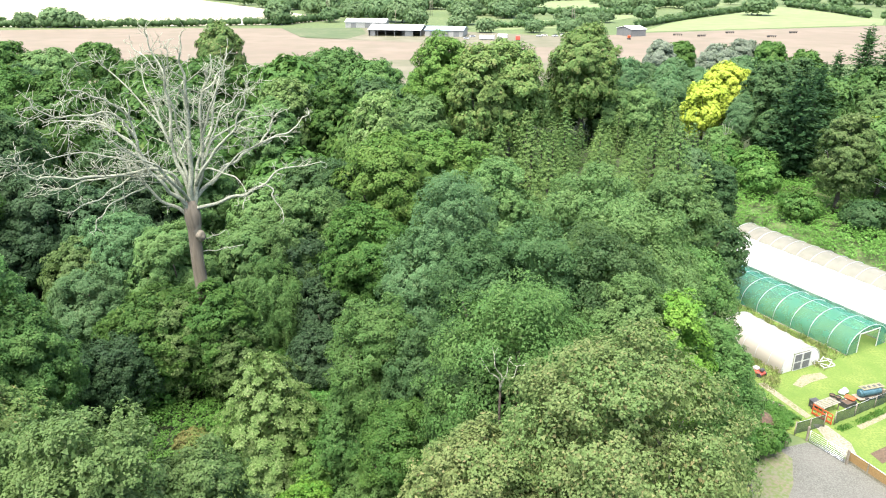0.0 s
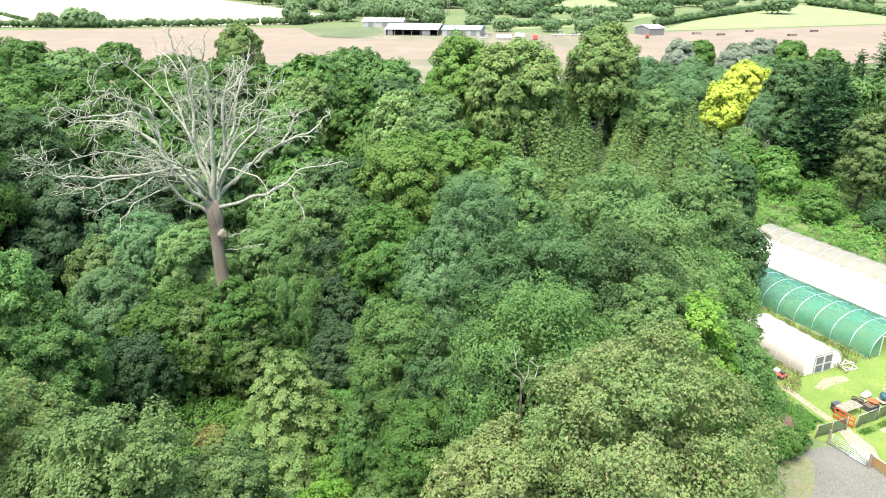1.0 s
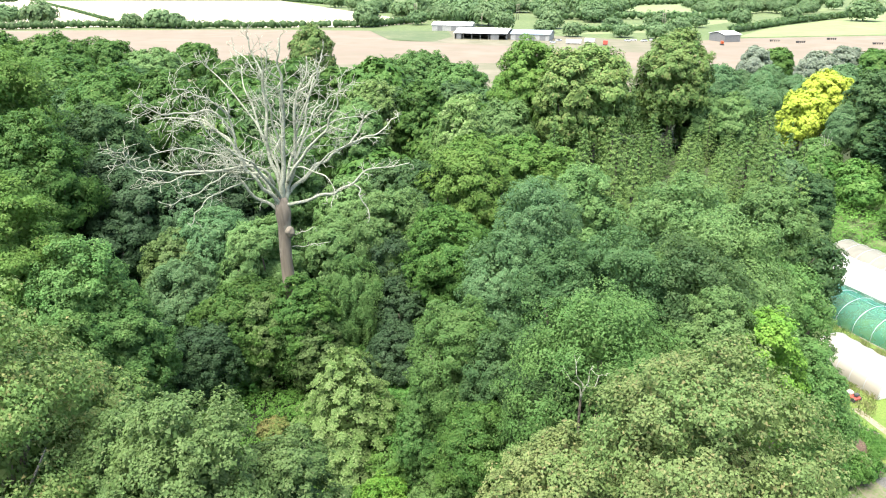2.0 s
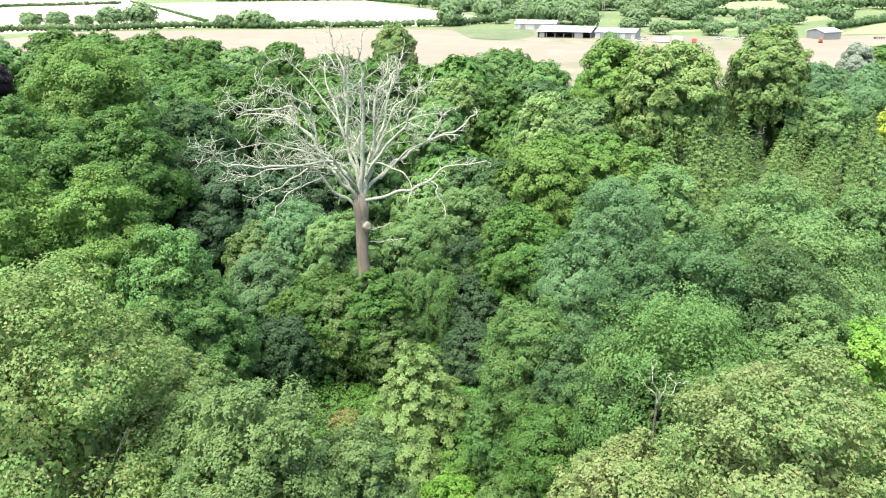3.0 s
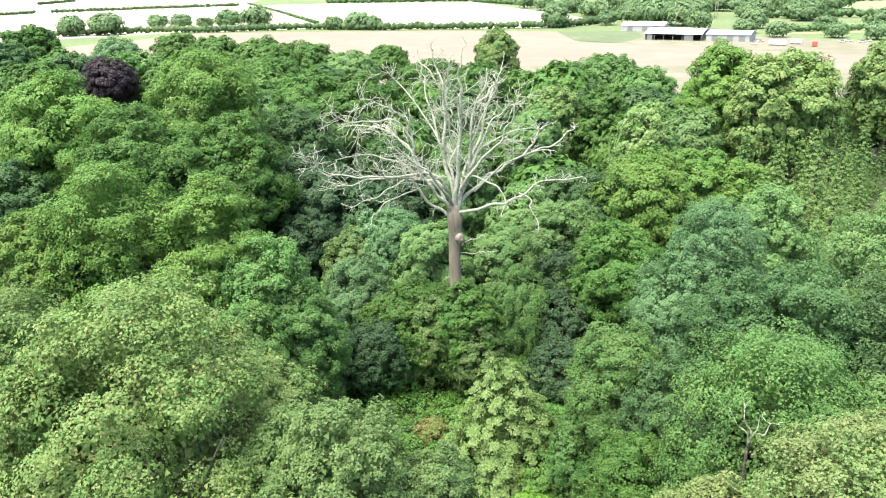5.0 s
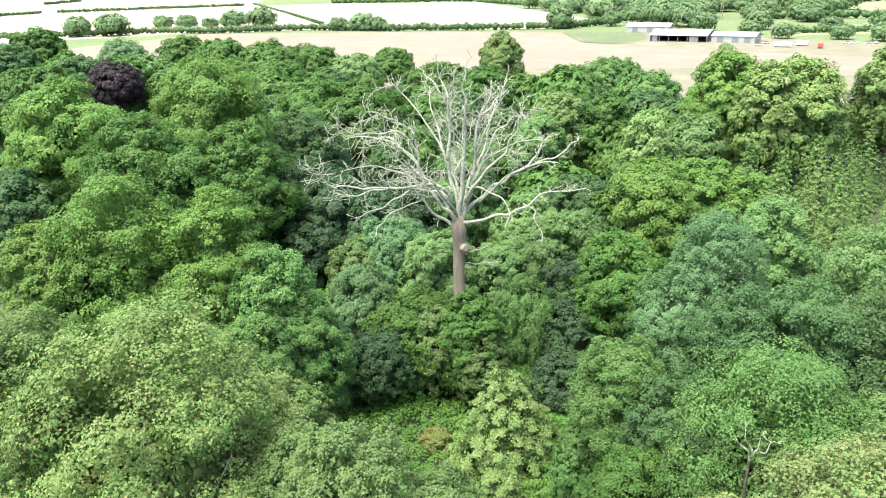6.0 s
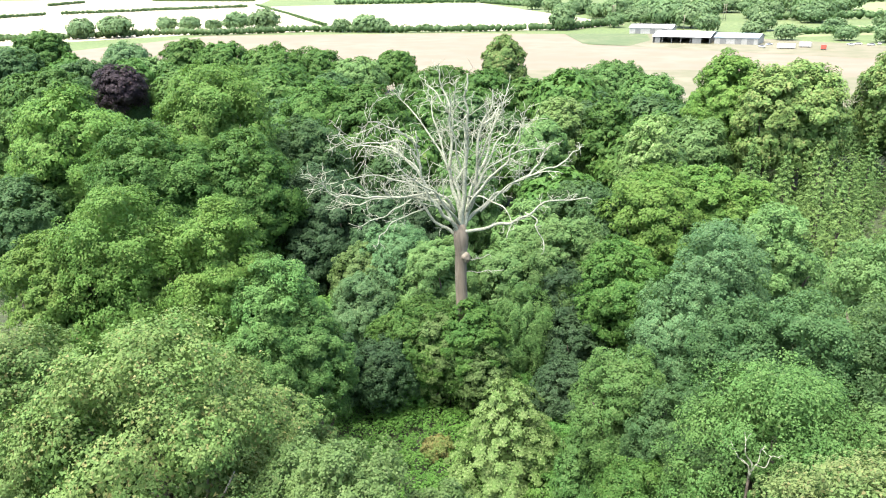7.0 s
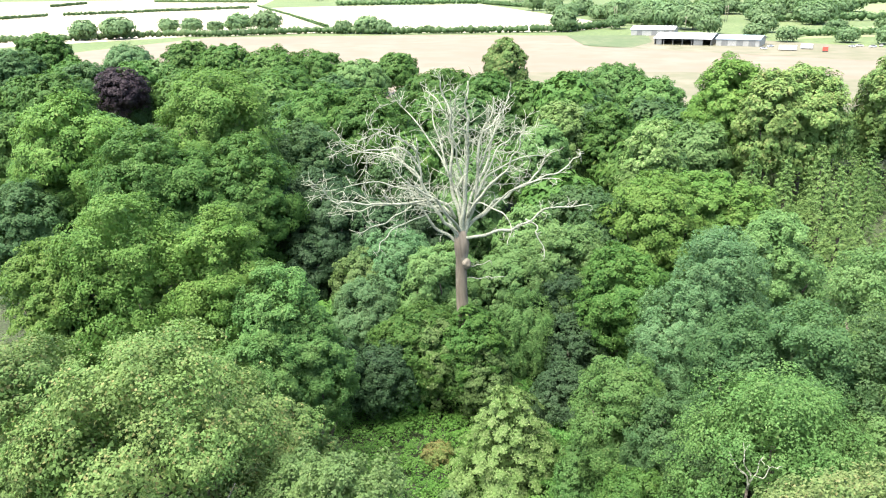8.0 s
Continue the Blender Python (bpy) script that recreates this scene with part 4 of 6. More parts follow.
rs = np.random.default_rng(5)
copies("spruce", 4, scatter(rs, [(3, 100), (38, 100), (50, 118), (56, 176), (5, 176)], 74, 4.8, 0.70, 1.30), "young spruces of the plantation", 12.5, 3.6, 0.50, 21, density=0.5)
copies("dark", 3, scatter(rs, [(-130, 66), (-30, 80), (34, 80), (30, 98), (-2, 105), (-60, 120), (-140, 110)], 20, 10.5, 0.8, 1.25), "trees of the wood", 13.5, 6.2, 0.46, 22, density=0.65)
copies("dark", 3, clear_of(scatter(rs, [(-60, 122), (-8, 112), (-8, 190), (-130, 200), (-250, 160), (-140, 112)], 36, 10.5, 0.8, 1.25), -172, -120, 115, 166), "trees of the wood", 13.5, 6.2, 0.8, 29, density=0.6)
copies("oak", 4, clear_of(scatter(rs, [(-100, 90), (-20, 95), (-10, 125), (-20, 200), (-120, 215), (-240, 190), (-180, 110)], 40, 12.0, 0.85, 1.2), -172, -120, 115, 166), "trees of the wood", 15.0, 7.0, 0.9, 23, density=0.6)
GLADE = [(-41, 62), (-24, 64), (-13, 54), (-14, 40), (-30, 40), (-42, 50)]
copies("shrub", 4, clear_of(scatter(rs, [(-90, 12), (22, 12), (24, 60), (28, 84), (-60, 84), (-100, 60)], 40, 7.0, 0.8, 1.5), -42, -13, 40, 64), "undergrowth bushes of the wood", 4.2, 3.0, 0.34, 24, density=0.5)
copies("willow", 2, scatter(rs, [(40, 190), (78, 195), (110, 235), (60, 250), (40, 215)], 11, 8.0, 0.8, 1.2), "trees of the wood", 13.0, 5.0, 0.75, 25, density=0.6)
copies("ash", 3, scatter(rs, [(-12, 110), (0, 110), (2, 164), (42, 172), (42, 200), (-12, 200)], 18, 8.0, 0.8, 1.2), "trees of the wood", 14.0, 5.5, 0.5, 26, density=0.6)
copies("alder", 3, scatter(rs, [(72, 130), (85, 120), (130, 170), (130, 220), (86, 184)], 15, 8.5, 0.8, 1.1), "trees beside the smallholding", 15.0, 5.4, 0.75, 27, density=0.6)
copies("shrub", 3, scatter(rs, [(-110, 66), (-14, 74), (6, 84), (0, 104), (-70, 130), (-120, 110)], 20, 9.0, 1.0, 1.7), "undergrowth bushes of the wood", 5.0, 3.4, 0.42, 28, density=0.5)


# ---- dead tree ----
def wiggle(rng, pts, n, amp):
    """A smooth, slightly crooked path through the given points."""
    pts = np.asarray(pts, dtype=float)
    ext = np.concatenate([[2 * pts[0] - pts[1]], pts, [2 * pts[-1] - pts[-2]]])
    u = np.linspace(0, len(pts) - 1 - 1e-6, n)
    i = u.astype(int)
    f = (u - i)[:, None]
    p0, p1, p2, p3 = ext[i], ext[i + 1], ext[i + 2], ext[i + 3]
    out = 0.5 * (2 * p1 + (p2 - p0) * f + (2 * p0 - 5 * p1 + 4 * p2 - p3) * f ** 2 + (3 * p1 - p0 - 3 * p2 + p3) * f ** 3)
    k = max(4, n // 2)
    sway = np.stack([np.interp(np.linspace(0, k - 1, n), np.arange(k), rng.normal(size=k)) for _ in range(3)], -1)
    sway = (np.roll(sway, 1, 0) + 2 * sway + np.roll(sway, -1, 0)) / 4
    return out + sway * amp * np.minimum(1.0, u / max(1.0, u[-1]) * 4)[:, None]


def sprays(rng, path, r0, depth, pieces, length):
    """Side branches and twigs along a limb."""
    n = max(2, int(np.linalg.norm(np.diff(path, axis=0), axis=1).sum() / (0.72 if depth == 2 else 0.50)))
    for k in range(n):
        f = rng.uniform(0.25, 1.0) if depth == 2 else rng.uniform(0.2, 1.0)
        i = min(len(path) - 2, int(f * (len(path) - 1)))
        s = path[i] + (path[i + 1] - path[i]) * rng.uniform(0, 1)
        along = unit(path[i + 1] - path[i])
        side = unit(np.cross(along, rng.normal(size=3)))
        d = unit(along * rng.uniform(0.4, 1.0) + side * 1.1 + np.array([0, 0, 0.15]))
        ln = length * rng.uniform(0.45, 1.15) * (1.2 - 0.5 * f)
        m = 8 if depth == 2 else 5
        steps = [s]
        for j in range(m):
            d = unit(d + rng.normal(size=3) * 0.27 + np.array([0, 0, 0.03]))
            steps.append(steps[-1] + d * ln / m)
        br = np.array(steps)
        rb = max(0.024, r0 * (0.50 if depth == 2 else 0.45) * (1.1 - 0.6 * f))
        pieces.append(tube(br, np.linspace(rb, max(0.015, rb * 0.35), m + 1), 5 if depth == 2 else 4))
        if depth == 2:
            sprays(rng, br, rb, 1, pieces, length * 0.45)


def dead_tree(x, y):
    ob = thing("dead_tree", (x, y, -0.1), "tall bare dead tree with pale grey weathered limbs, leafless", "tree")
    ob.matrix_basis = pose(x, y, -0.1, 0, 0, 20.0)
    rng = np.random.default_rng(77)
    tr = wiggle(rng, [(0.5, 0, 0), (0.1, 0, 6), (-0.2, 0, 12), (-0.3, 0, 16), (-0.2, 0, 18), (-0.3, 0, 20.2)], 16, 0.05)
    tube_part("trunk", [tube(tr, np.interp(np.linspace(0, 1, 16), [0, 0.12, 0.45, 0.72, 0.86, 0.93, 1], [1.15, 0.82, 0.58, 0.58, 0.76, 0.66, 0.38]), 12)], DEAD_TRUNK, ob, "brown weathered trunk")

    def limb(pts, thick, deep, twigs=3.1):
        n = len(pts)
        thick *= 0.68
        p3 = [(u, deep * (k / (n - 1)) ** 0.8, z) for k, (u, z) in enumerate(pts)]
        path = wiggle(rng, p3, 4 * n + 2, 0.15)
        pieces = [tube(path, np.linspace(thick, max(0.03, thick * 0.22), len(path)), 8)]
        sprays(rng, path, thick * 0.6, 2, pieces, twigs)
        tube_part("limb", pieces, DEAD, ob)

    limb([(-0.1, 19.3), (0.6, 19.6), (2.8, 19.9), (4.9, 20.6), (6.2, 21.3), (7.6, 22.5), (9.7, 22.8), (11.5, 23.1)], 0.27, -1.5, 1.6)
    limb([(5.9, 21.2), (6.8, 20.7), (6.9, 19.9), (7.6, 18.7), (7.4, 17.6)], 0.12, -2.0, 0.7)
    limb([(-0.1, 19.6), (0.5, 20.5), (1.7, 21.4), (3.1, 22.6), (4.7, 23.5), (6.0, 24.4), (7.0, 25.2), (7.9, 26.6), (8.5, 27.1)], 0.30, 2.5, 1.7)
    limb([(6.0, 24.7), (8.3, 25.3), (10.1, 26.0), (10.7, 26.7), (11.7, 27.0)], 0.13, 2.5, 1.1)
    limb([(0.0, 19.6), (0.5, 21.3), (1.1, 23.3), (1.5, 25.8), (1.5, 27.8), (1.9, 29.7), (2.8, 31.1), (2.7, 32.7)], 0.34, 1.5)
    limb([(-0.2, 19.6), (-0.1, 21.4), (0.1, 23.9), (0.5, 26.4), (0.5, 28.8), (0.5, 30.7), (0.2, 32.6), (0.6, 34.5)], 0.40, -1.0)
    limb([(-0.2, 19.6), (-0.4, 21.9), (-1.1, 24.0), (-1.2, 26.5), (-0.9, 28.9), (-1.1, 30.8), (-1.7, 32.7), (-2.1, 34.4)], 0.34, 2.0)
    limb([(-0.4, 19.0), (-1.0, 20.4), (-2.2, 22.1), (-3.2, 23.7), (-3.8, 25.7), (-3.9, 28.1), (-4.1, 29.8)], 0.32, -2.5)
    limb([(-0.6, 19.6), (-1.8, 21.5), (-3.2, 23.2), (-4.5, 25.3), (-5.7, 26.6), (-7.1, 27.3), (-8.6, 26.9)], 0.26, 3.0)
    limb([(-0.8, 21.4), (-1.6, 23.0), (-3.0, 23.6), (-6.1, 23.4), (-8.3, 23.4), (-10.0, 23.6), (-11.4, 24.0), (-12.3, 24.8), (-12.6, 25.9)], 0.24, -3.0)
    limb([(-1.0, 21.6), (-2.2, 22.6), (-4.9, 22.7), (-8.0, 22.6), (-9.8, 22.1), (-11.6, 22.0)], 0.22, 1.0)
    limb([(-0.4, 17.6), (-0.7, 18.5), (-2.0, 20.0), (-3.7, 21.7), (-4.8, 23.3), (-5.7, 25.0)], 0.32, 1.0, 1.9)
    limb([(-3.8, 25.7), (-5.2, 28.2), (-7.5, 28.5), (-9.4, 28.5), (-10.6, 29.5), (-10.9, 30.4)], 0.16, -3.2)
    limb([(0.4, 21.5), (1.2, 23.3), (2.9, 25.2), (4.0, 26.6), (4.6, 28.1), (5.2, 29.5), (5.7, 31.0)], 0.22, -3.5)
    limb([(1.2, 23.6), (2.2, 25.3), (4.0, 26.4), (6.0, 27.0), (7.5, 27.2)], 0.15, 1.5, 1.6)
    limb([(-4.0, 27.7), (-5.3, 29.1), (-6.8, 30.4), (-8.2, 30.7)], 0.15, -3.5)
    limb([(0.5, 22.9), (1.9, 23.2), (3.6, 22.6), (4.2, 21.5), (4.1, 19.9)], 0.13, -4.0, 0.8)
    limb([(0.5, 30.7), (-0.5, 32.2), (-0.7, 34.1)], 0.13, -1.4, 1.4)
    limb([(1.9, 29.7), (3.2, 30.6), (4.1, 32.0), (4.4, 33.1)], 0.13, 1.2, 1.5)
    limb([(-1.7, 31.7), (-2.9, 33.0), (-3.6, 33.8)], 0.10, 1.8, 1.3)
    limb([(-0.2, 20.0), (-0.6, 23.0), (-1.8, 26.0), (-2.6, 29.0), (-3.0, 31.5)], 0.26, 6.0)
    limb([(0.0, 20.0), (0.8, 23.0), (2.4, 26.0), (3.4, 29.0), (3.8, 30.6)], 0.26, 6.5)
    limb([(-0.3, 20.0), (-1.0, 22.0), (-2.6, 24.5), (-4.6, 26.0), (-6.4, 29.2)], 0.24, -6.0)
    limb([(-2.2, 22.1), (-5.0, 24.6), (-8.0, 25.4), (-11.0, 25.2)], 0.16, -2.0, 2.2)
    limb([(-3.2, 23.7), (-5.6, 26.6), (-8.6, 27.7), (-11.2, 27.2)], 0.15, 1.5, 2.2)
    limb([(-1.2, 25.5), (-3.0, 28.6), (-5.2, 31.2), (-6.4, 32.4)], 0.15, 2.5, 2.2)
    limb([(1.7, 21.4), (4.0, 24.0), (6.5, 25.5), (8.6, 26.0)], 0.15, -3.0, 1.8)
    limb([(1.1, 23.3), (3.0, 26.8), (4.4, 28.4), (6.3, 28.9)], 0.15, 4.0, 2.0)
    limb([(0.1, 24.0), (-0.6, 28.0), (-1.2, 31.0), (-0.9, 33.6)], 0.17, -2.5, 2.2)
    limb([(1.5, 26.0), (2.4, 29.0), (3.4, 31.0), (3.6, 32.6)], 0.16, -1.5, 2.2)
    limb([(-4.9, 22.7), (-7.0, 21.4), (-9.2, 20.6), (-10.8, 20.9)], 0.12, -1.5, 1.5)
    limb([(-3.7, 21.7), (-6.0, 21.2), (-7.4, 20.2), (-8.2, 19.2)], 0.11, -3.0, 1.2)
    limb([(0.3, 16.6), (1.4, 16.9), (2.6, 17.4)], 0.09, -1.0, 0.6)
    limb([(0.2, 15.2), (2.0, 15.6), (3.8, 16.0)], 0.06, -1.5, 0.5)
    stub = bmesh.new()
    bmesh.ops.create_icosphere(stub, subdivisions=3, radius=0.5, matrix=pose(0.25, -0.55, 16.9) @ Matrix.Diagonal((0.9, 0.7, 1.1, 1)))
    for v in stub.verts:
        v.co += Vector(v.normal) * 0.12 * noise.noise(v.co * 2.5)
    part("burr", stub, DEAD_TRUNK, ob, "swollen knot where a limb broke off")
    return ob


dead_tree(-22.4, 61.6)


# ---- polytunnels ----
def arch(w, h, z0, n=18):
    pts = [(-w / 2, 0.0)] if z0 > 0 else []
    for k in range(n + 1):
        a = math.pi * k / n
        pts.append((-w / 2 * math.cos(a), z0 + (h - z0) * math.sin(a) ** 0.9))
    if z0 > 0:
        pts.append((w / 2, 0.0))
    return pts


def cover_arrays(w, h, z0, y0, y1, bays, sag, n=18):
    prof = np.array(arch(w, h, z0, n))
    per = 4
    rows = []
    m = bays * per
    for k in range(m + 1):
        y = y0 + (y1 - y0) * k / m
        s = 1 - sag * math.sin(math.pi * (k % per) / per)
        rows.append(np.stack([prof[:, 0] * s, np.full(len(prof), y), prof[:, 1] * s], -1))
    v = np.concatenate(rows)
    c = len(prof)
    i = np.arange(m)[:, None] * c
    j = np.arange(c - 1)[None, :]
    q = np.stack([i + j, i + j + 1, i + c + j + 1, i + c + j], -1).reshape(-1, 4)
    return v, q, np.zeros((0, 3), int)


def tunnel(x, y, turn, w, h, length, cover, hoops, label, sag=0.012, z0=0.5, skirt=None, ends=(None, None)):
    """A polytunnel whose near end stands at x, y; its length runs along its own y."""
    ob = thing("polytunnel", (x, y, 0), label, "polytunnel", "polytunnels", turn)
    tube_part("cover", [cover_arrays(w, h, z0, 0, length, hoops, sag)], cover, ob)
    for k in range(hoops + 1):
        yy = length * k / hoops
        p = [(a * 1.012, yy, b * 1.012) for a, b in arch(w, h, z0, 20)]
        tube_part("hoop", [tube(p, 0.028, 6)], STEEL, ob)
    tube_part("ridge_bar", [tube([(0, 0, h - 0.06), (0, length / 2, h - 0.06), (0, length, h - 0.06)], 0.03, 6)], STEEL, ob)
    for side in (-1, 1):
        tube_part("base_rail", [tube([(side * w / 2, 0, 0.06), (side * w / 2, length / 2, 0.06), (side * w / 2, length, 0.06)], 0.06, 6)], TIMBER, ob)
    for yy, kind in ((0.02, ends[0]), (length - 0.02, ends[1])):
        if kind is None:
            continue
        mat, door_w, door_h = kind
        bm = bmesh.new()
        prof = arch(w * 0.985, h * 0.985, z0, 20)
        top = [bm.verts.new((a, yy, b)) for a, b in prof]
        if door_w:
            ring = [bm.verts.new((-door_w / 2, yy, 0)), bm.verts.new((-door_w / 2, yy, door_h)), bm.verts.new((door_w / 2, yy, door_h)), bm.verts.new((door_w / 2, yy, 0))]
            half = len(top) // 2
            bm.faces.new(top[:half] + [ring[1], ring[0]])
            bm.faces.new([top[half - 1], top[half], ring[2], ring[1]])
            bm.faces.new(top[half:] + [ring[3], ring[2]])
        else:
            bm.faces.new(top)
        bmesh.ops.triangulate(bm, faces=bm.faces[:])
        part("end_wall", bm, mat, ob)
    return ob


AX = 27.0
green = tunnel(47.1, 70.6, AX, 6.6, 2.95, 34.0, GREEN_NET, 14, "long green shade-net polytunnel with white hoops", ends=((GREEN_NET, 3.3, 2.3), (GREEN_NET, 0, 0)))
for sx in (-1, 1):
    part("door_post", box(sx * 1.68, 0.0, 1.15, 0.09, 0.09, 2.3, 0.01), WHITE_PAINT, green)
part("door_lintel", box(0, 0.0, 2.33, 3.5, 0.09, 0.09, 0.01), WHITE_PAINT, green)
white = tunnel(55.4, 74.5, AX, 6.9, 2.95, 34.0, WHITE_FILM, 13, "long white polythene tunnel between the others", sag=0.006, z0=0.9)
part("side_net", box(-3.52, 17.0, 0.55, 0.03, 33.8, 1.1), GREEN_NET, white, "green netting along the side")
clear = tunnel(62.9, 73.1, AX, 6.4, 3.0, 35.5, CLEAR_FILM, 16, "milky see-through polytunnel with pale hoops", ends=((CLEAR_FILM, 1.6, 2.1), (CLEAR_FILM, 0, 0)))
small = tunnel(37.8, 66.4, 24.0, 5.4, 2.55, 9.0, BEIGE_FILM, 5, "small aged white polytunnel with a double door in its front", ends=((WHITE_FILM, 2.5, 2.05), (BEIGE_FILM, 0, 0)))


def bare_stem(x, y, z0, z1, seed):
    """A pale dead stem that forks above the leaves round it; it grows from the ground."""
    ob = thing("dead_sapling", (x, y, 0), "pale leafless forked dead stem among green crowns", "tree")
    rng = np.random.default_rng(seed)
    stem = wiggle(rng, [(0, 0.3, 0), (0.1, 0.2, z0 * 0.6), (0, 0, z0)], 10, 0.06)
    tube_part("stem", [tube(stem, np.linspace(0.13, 0.07, 10), 7)], BARK, ob)
    top = z1 - z0
    for k, (a, f, w) in enumerate(((-1.0, 0.72, 0.05), (-0.45, 1.0, 0.06), (0.55, 0.88, 0.055), (1.25, 0.62, 0.045))):
        p = wiggle(rng, [(0, 0, z0 - 0.3), (a * 0.12, -0.1, z0 + top * 0.22), (a * 0.55, rng.uniform(-0.5, 0.1), z0 + top * 0.45 * f), (a * 0.7, rng.uniform(-0.6, 0.2), z0 + top * 0.75 * f), (a * 1.05, rng.uniform(-0.6, 0.3), z0 + top * f)], 14, 0.07)
        pieces = [tube(p, np.linspace(w, 0.016, 14), 6)]
        sprays(rng, p[5:], 0.04, 1, pieces, 0.55)
        tube_part("limb", pieces, DEAD, ob)


bare_stem(3.25, 35.0, 17.4, 19.7, 3)
bare_stem(57.8, 146.0, 7.0, 11.5, 5)


# ---- undergrowth and hedges ----
def undergrowth(name, label, poly, n, hmax, leaf, mat, seed, per=26, rad=(0.6, 1.4)):
    """A tangle of low plants over a patch of ground, as one object."""
    rng = np.random.default_rng(seed)
    spots = scatter(rng, poly, n, rad[0] * 0.8, rad[0], rad[1])
    cen = np.array([(x, y, rng.uniform(0.1, 0.6) * hmax) for x, y, _ in spots])
    rad_ = np.array([s for _, _, s in spots])
    outw = np.tile(np.array([0.0, 0.0, 1.0]), (len(cen), 1))
    v, q, t = clump_foliage(rng, cen, rad_, 0.7, outw, leaf, len(cen) * per * 6, 0.36, 0.0, 0.2)
    ob = new(name, mesh_from(name, v, q, mat, False, t))
    return tagged(ob, label, "undergrowth", kind="stuff")


undergrowth("brambles", "tangled light green brambles and nettles in a clearing", GLADE, 420, 2.0, 0.2, LEAF["bramble"], 31, 26)
undergrowth("bramble_bank", "bright green bramble bank behind the polytunnels", [(44, 112), (56, 140), (90, 140), (92, 110), (72, 82), (66, 88)], 620, 1.5, 0.34, LEAF["bramble"], 32, 20, (0.8, 1.8))
def blades(name, label, poly, n, lo, hi, mat, seed):
    """Long grass as single upright blades that lean and bend over, as one object."""
    rng = np.random.default_rng(seed)
    xs, ys = np.array([p[0] for p in poly]), np.array([p[1] for p in poly])
    x, y = rng.uniform(xs.min(), xs.max(), n * 6), rng.uniform(ys.min(), ys.max(), n * 6)
    inside = np.zeros(len(x), bool)
    for k in range(len(poly)):
        x1, y1, x2, y2 = xs[k - 1], ys[k - 1], xs[k], ys[k]
        inside ^= ((y1 > y) != (y2 > y)) & (x < (x2 - x1) * (y - y1) / (y2 - y1 + 1e-9) + x1)
    x, y = x[inside][:n], y[inside][:n]
    m = len(x)
    h = rng.uniform(lo, hi, m) * (0.6 + 0.4 * np.sin(x * 2.1) * np.sin(y * 1.7))
    a = rng.uniform(0, 6.283, m)
    w = rng.uniform(0.025, 0.06, m)
    ca, sa = np.cos(a) * w, np.sin(a) * w
    lx, ly = rng.normal(size=m) * 0.35 * h, rng.normal(size=m) * 0.35 * h
    z0 = np.zeros(m)
    v = np.stack([np.stack([x - ca, y - sa, z0], -1), np.stack([x + ca, y + sa, z0], -1), np.stack([x + 0.4 * lx + ca * 0.7, y + 0.4 * ly + sa * 0.7, h * 0.65], -1), np.stack([x + lx, y + ly, h], -1)], 1).reshape(-1, 3)
    i = np.arange(m)[:, None] * 4
    t = np.concatenate([i + np.array([[0, 1, 2]]), i + np.array([[0, 2, 3]])])
    ob = new(name, mesh_from(name, v, None, mat, False, t))
    return tagged(ob, label, "grass", kind="stuff")


blades("long_grass", "long pale grass and weeds round the small polytunnel", [(33.4, 61.5), (35.6, 65.6), (32.8, 74.0), (31.0, 74.0), (31.4, 64.0)], 2400, 0.25, 0.7, LEAF["straw"], 34)
blades("tunnel_grass", "long seeding grass between the polytunnels", [(40.0, 65.6), (43.6, 69.4), (38.4, 79.6), (35.4, 78.0)], 3200, 0.25, 0.8, LEAF["straw"], 35)
blades("tunnel_foot_grass", "long grass along the foot of the green polytunnel", [(43.0, 68.6), (44.6, 68.8), (30.4, 97.0), (28.9, 96.2)], 2500, 0.2, 0.6, LEAF["birch"], 37)
undergrowth("nettles", "dark green nettles and weeds beside the yard gate", [(30.6, 54.8), (33.6, 57.0), (32.4, 60.0), (31.2, 60.0)], 60, 0.4, 0.13, LEAF["bramble"], 36, 14, (0.22, 0.42))
blades("rough_verge", "long weedy grass along the edge of the wood", [(27, 52), (31, 55), (33.6, 57.6), (31.6, 63), (33, 72), (34, 84), (31, 84), (28, 66)], 7000, 0.2, 0.7, LEAF["birch"], 33)
blades("fence_grass", "rough grass at the foot of the windbreak netting", [(36.0, 55.6), (36.4, 55.1), (50.2, 62.2), (49.8, 63.0)], 3500, 0.2, 0.5, LEAF["bramble"], 38)


def hedge(points, h, w, leaf, seed, label="clipped field hedge, its green paled for haze", mat="hedge"):
    rng = np.random.default_rng(seed)
    cen, rad = [], []
    for (x1, y1), (x2, y2) in zip(points, points[1:]):
        ln = math.hypot(x2 - x1, y2 - y1)
        for k in range(max(1, int(ln / (w * 0.26)))):
            f = (k + rng.uniform(0, 1)) / max(1, int(ln / (w * 0.26)))
            hh = h * rng.uniform(0.7, 1.0)
            cen.append((x1 + (x2 - x1) * f + rng.normal() * w * 0.1, y1 + (y2 - y1) * f + rng.normal() * w * 0.1, hh * 0.5))
            rad.append(hh * 0.55)
    cen, rad = np.array(cen), np.array(rad)
    outw = np.tile(np.array([0.0, 0.0, 1.0]), (len(cen), 1))
    v, q, t = clump_foliage(rng, cen, rad, 1.0, outw, leaf, int(len(cen) * 24), 0.4, 0.8, 0.1)
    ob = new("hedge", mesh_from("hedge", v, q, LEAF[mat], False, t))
    return tagged(ob, label, "hedge", "field hedges", "stuff")


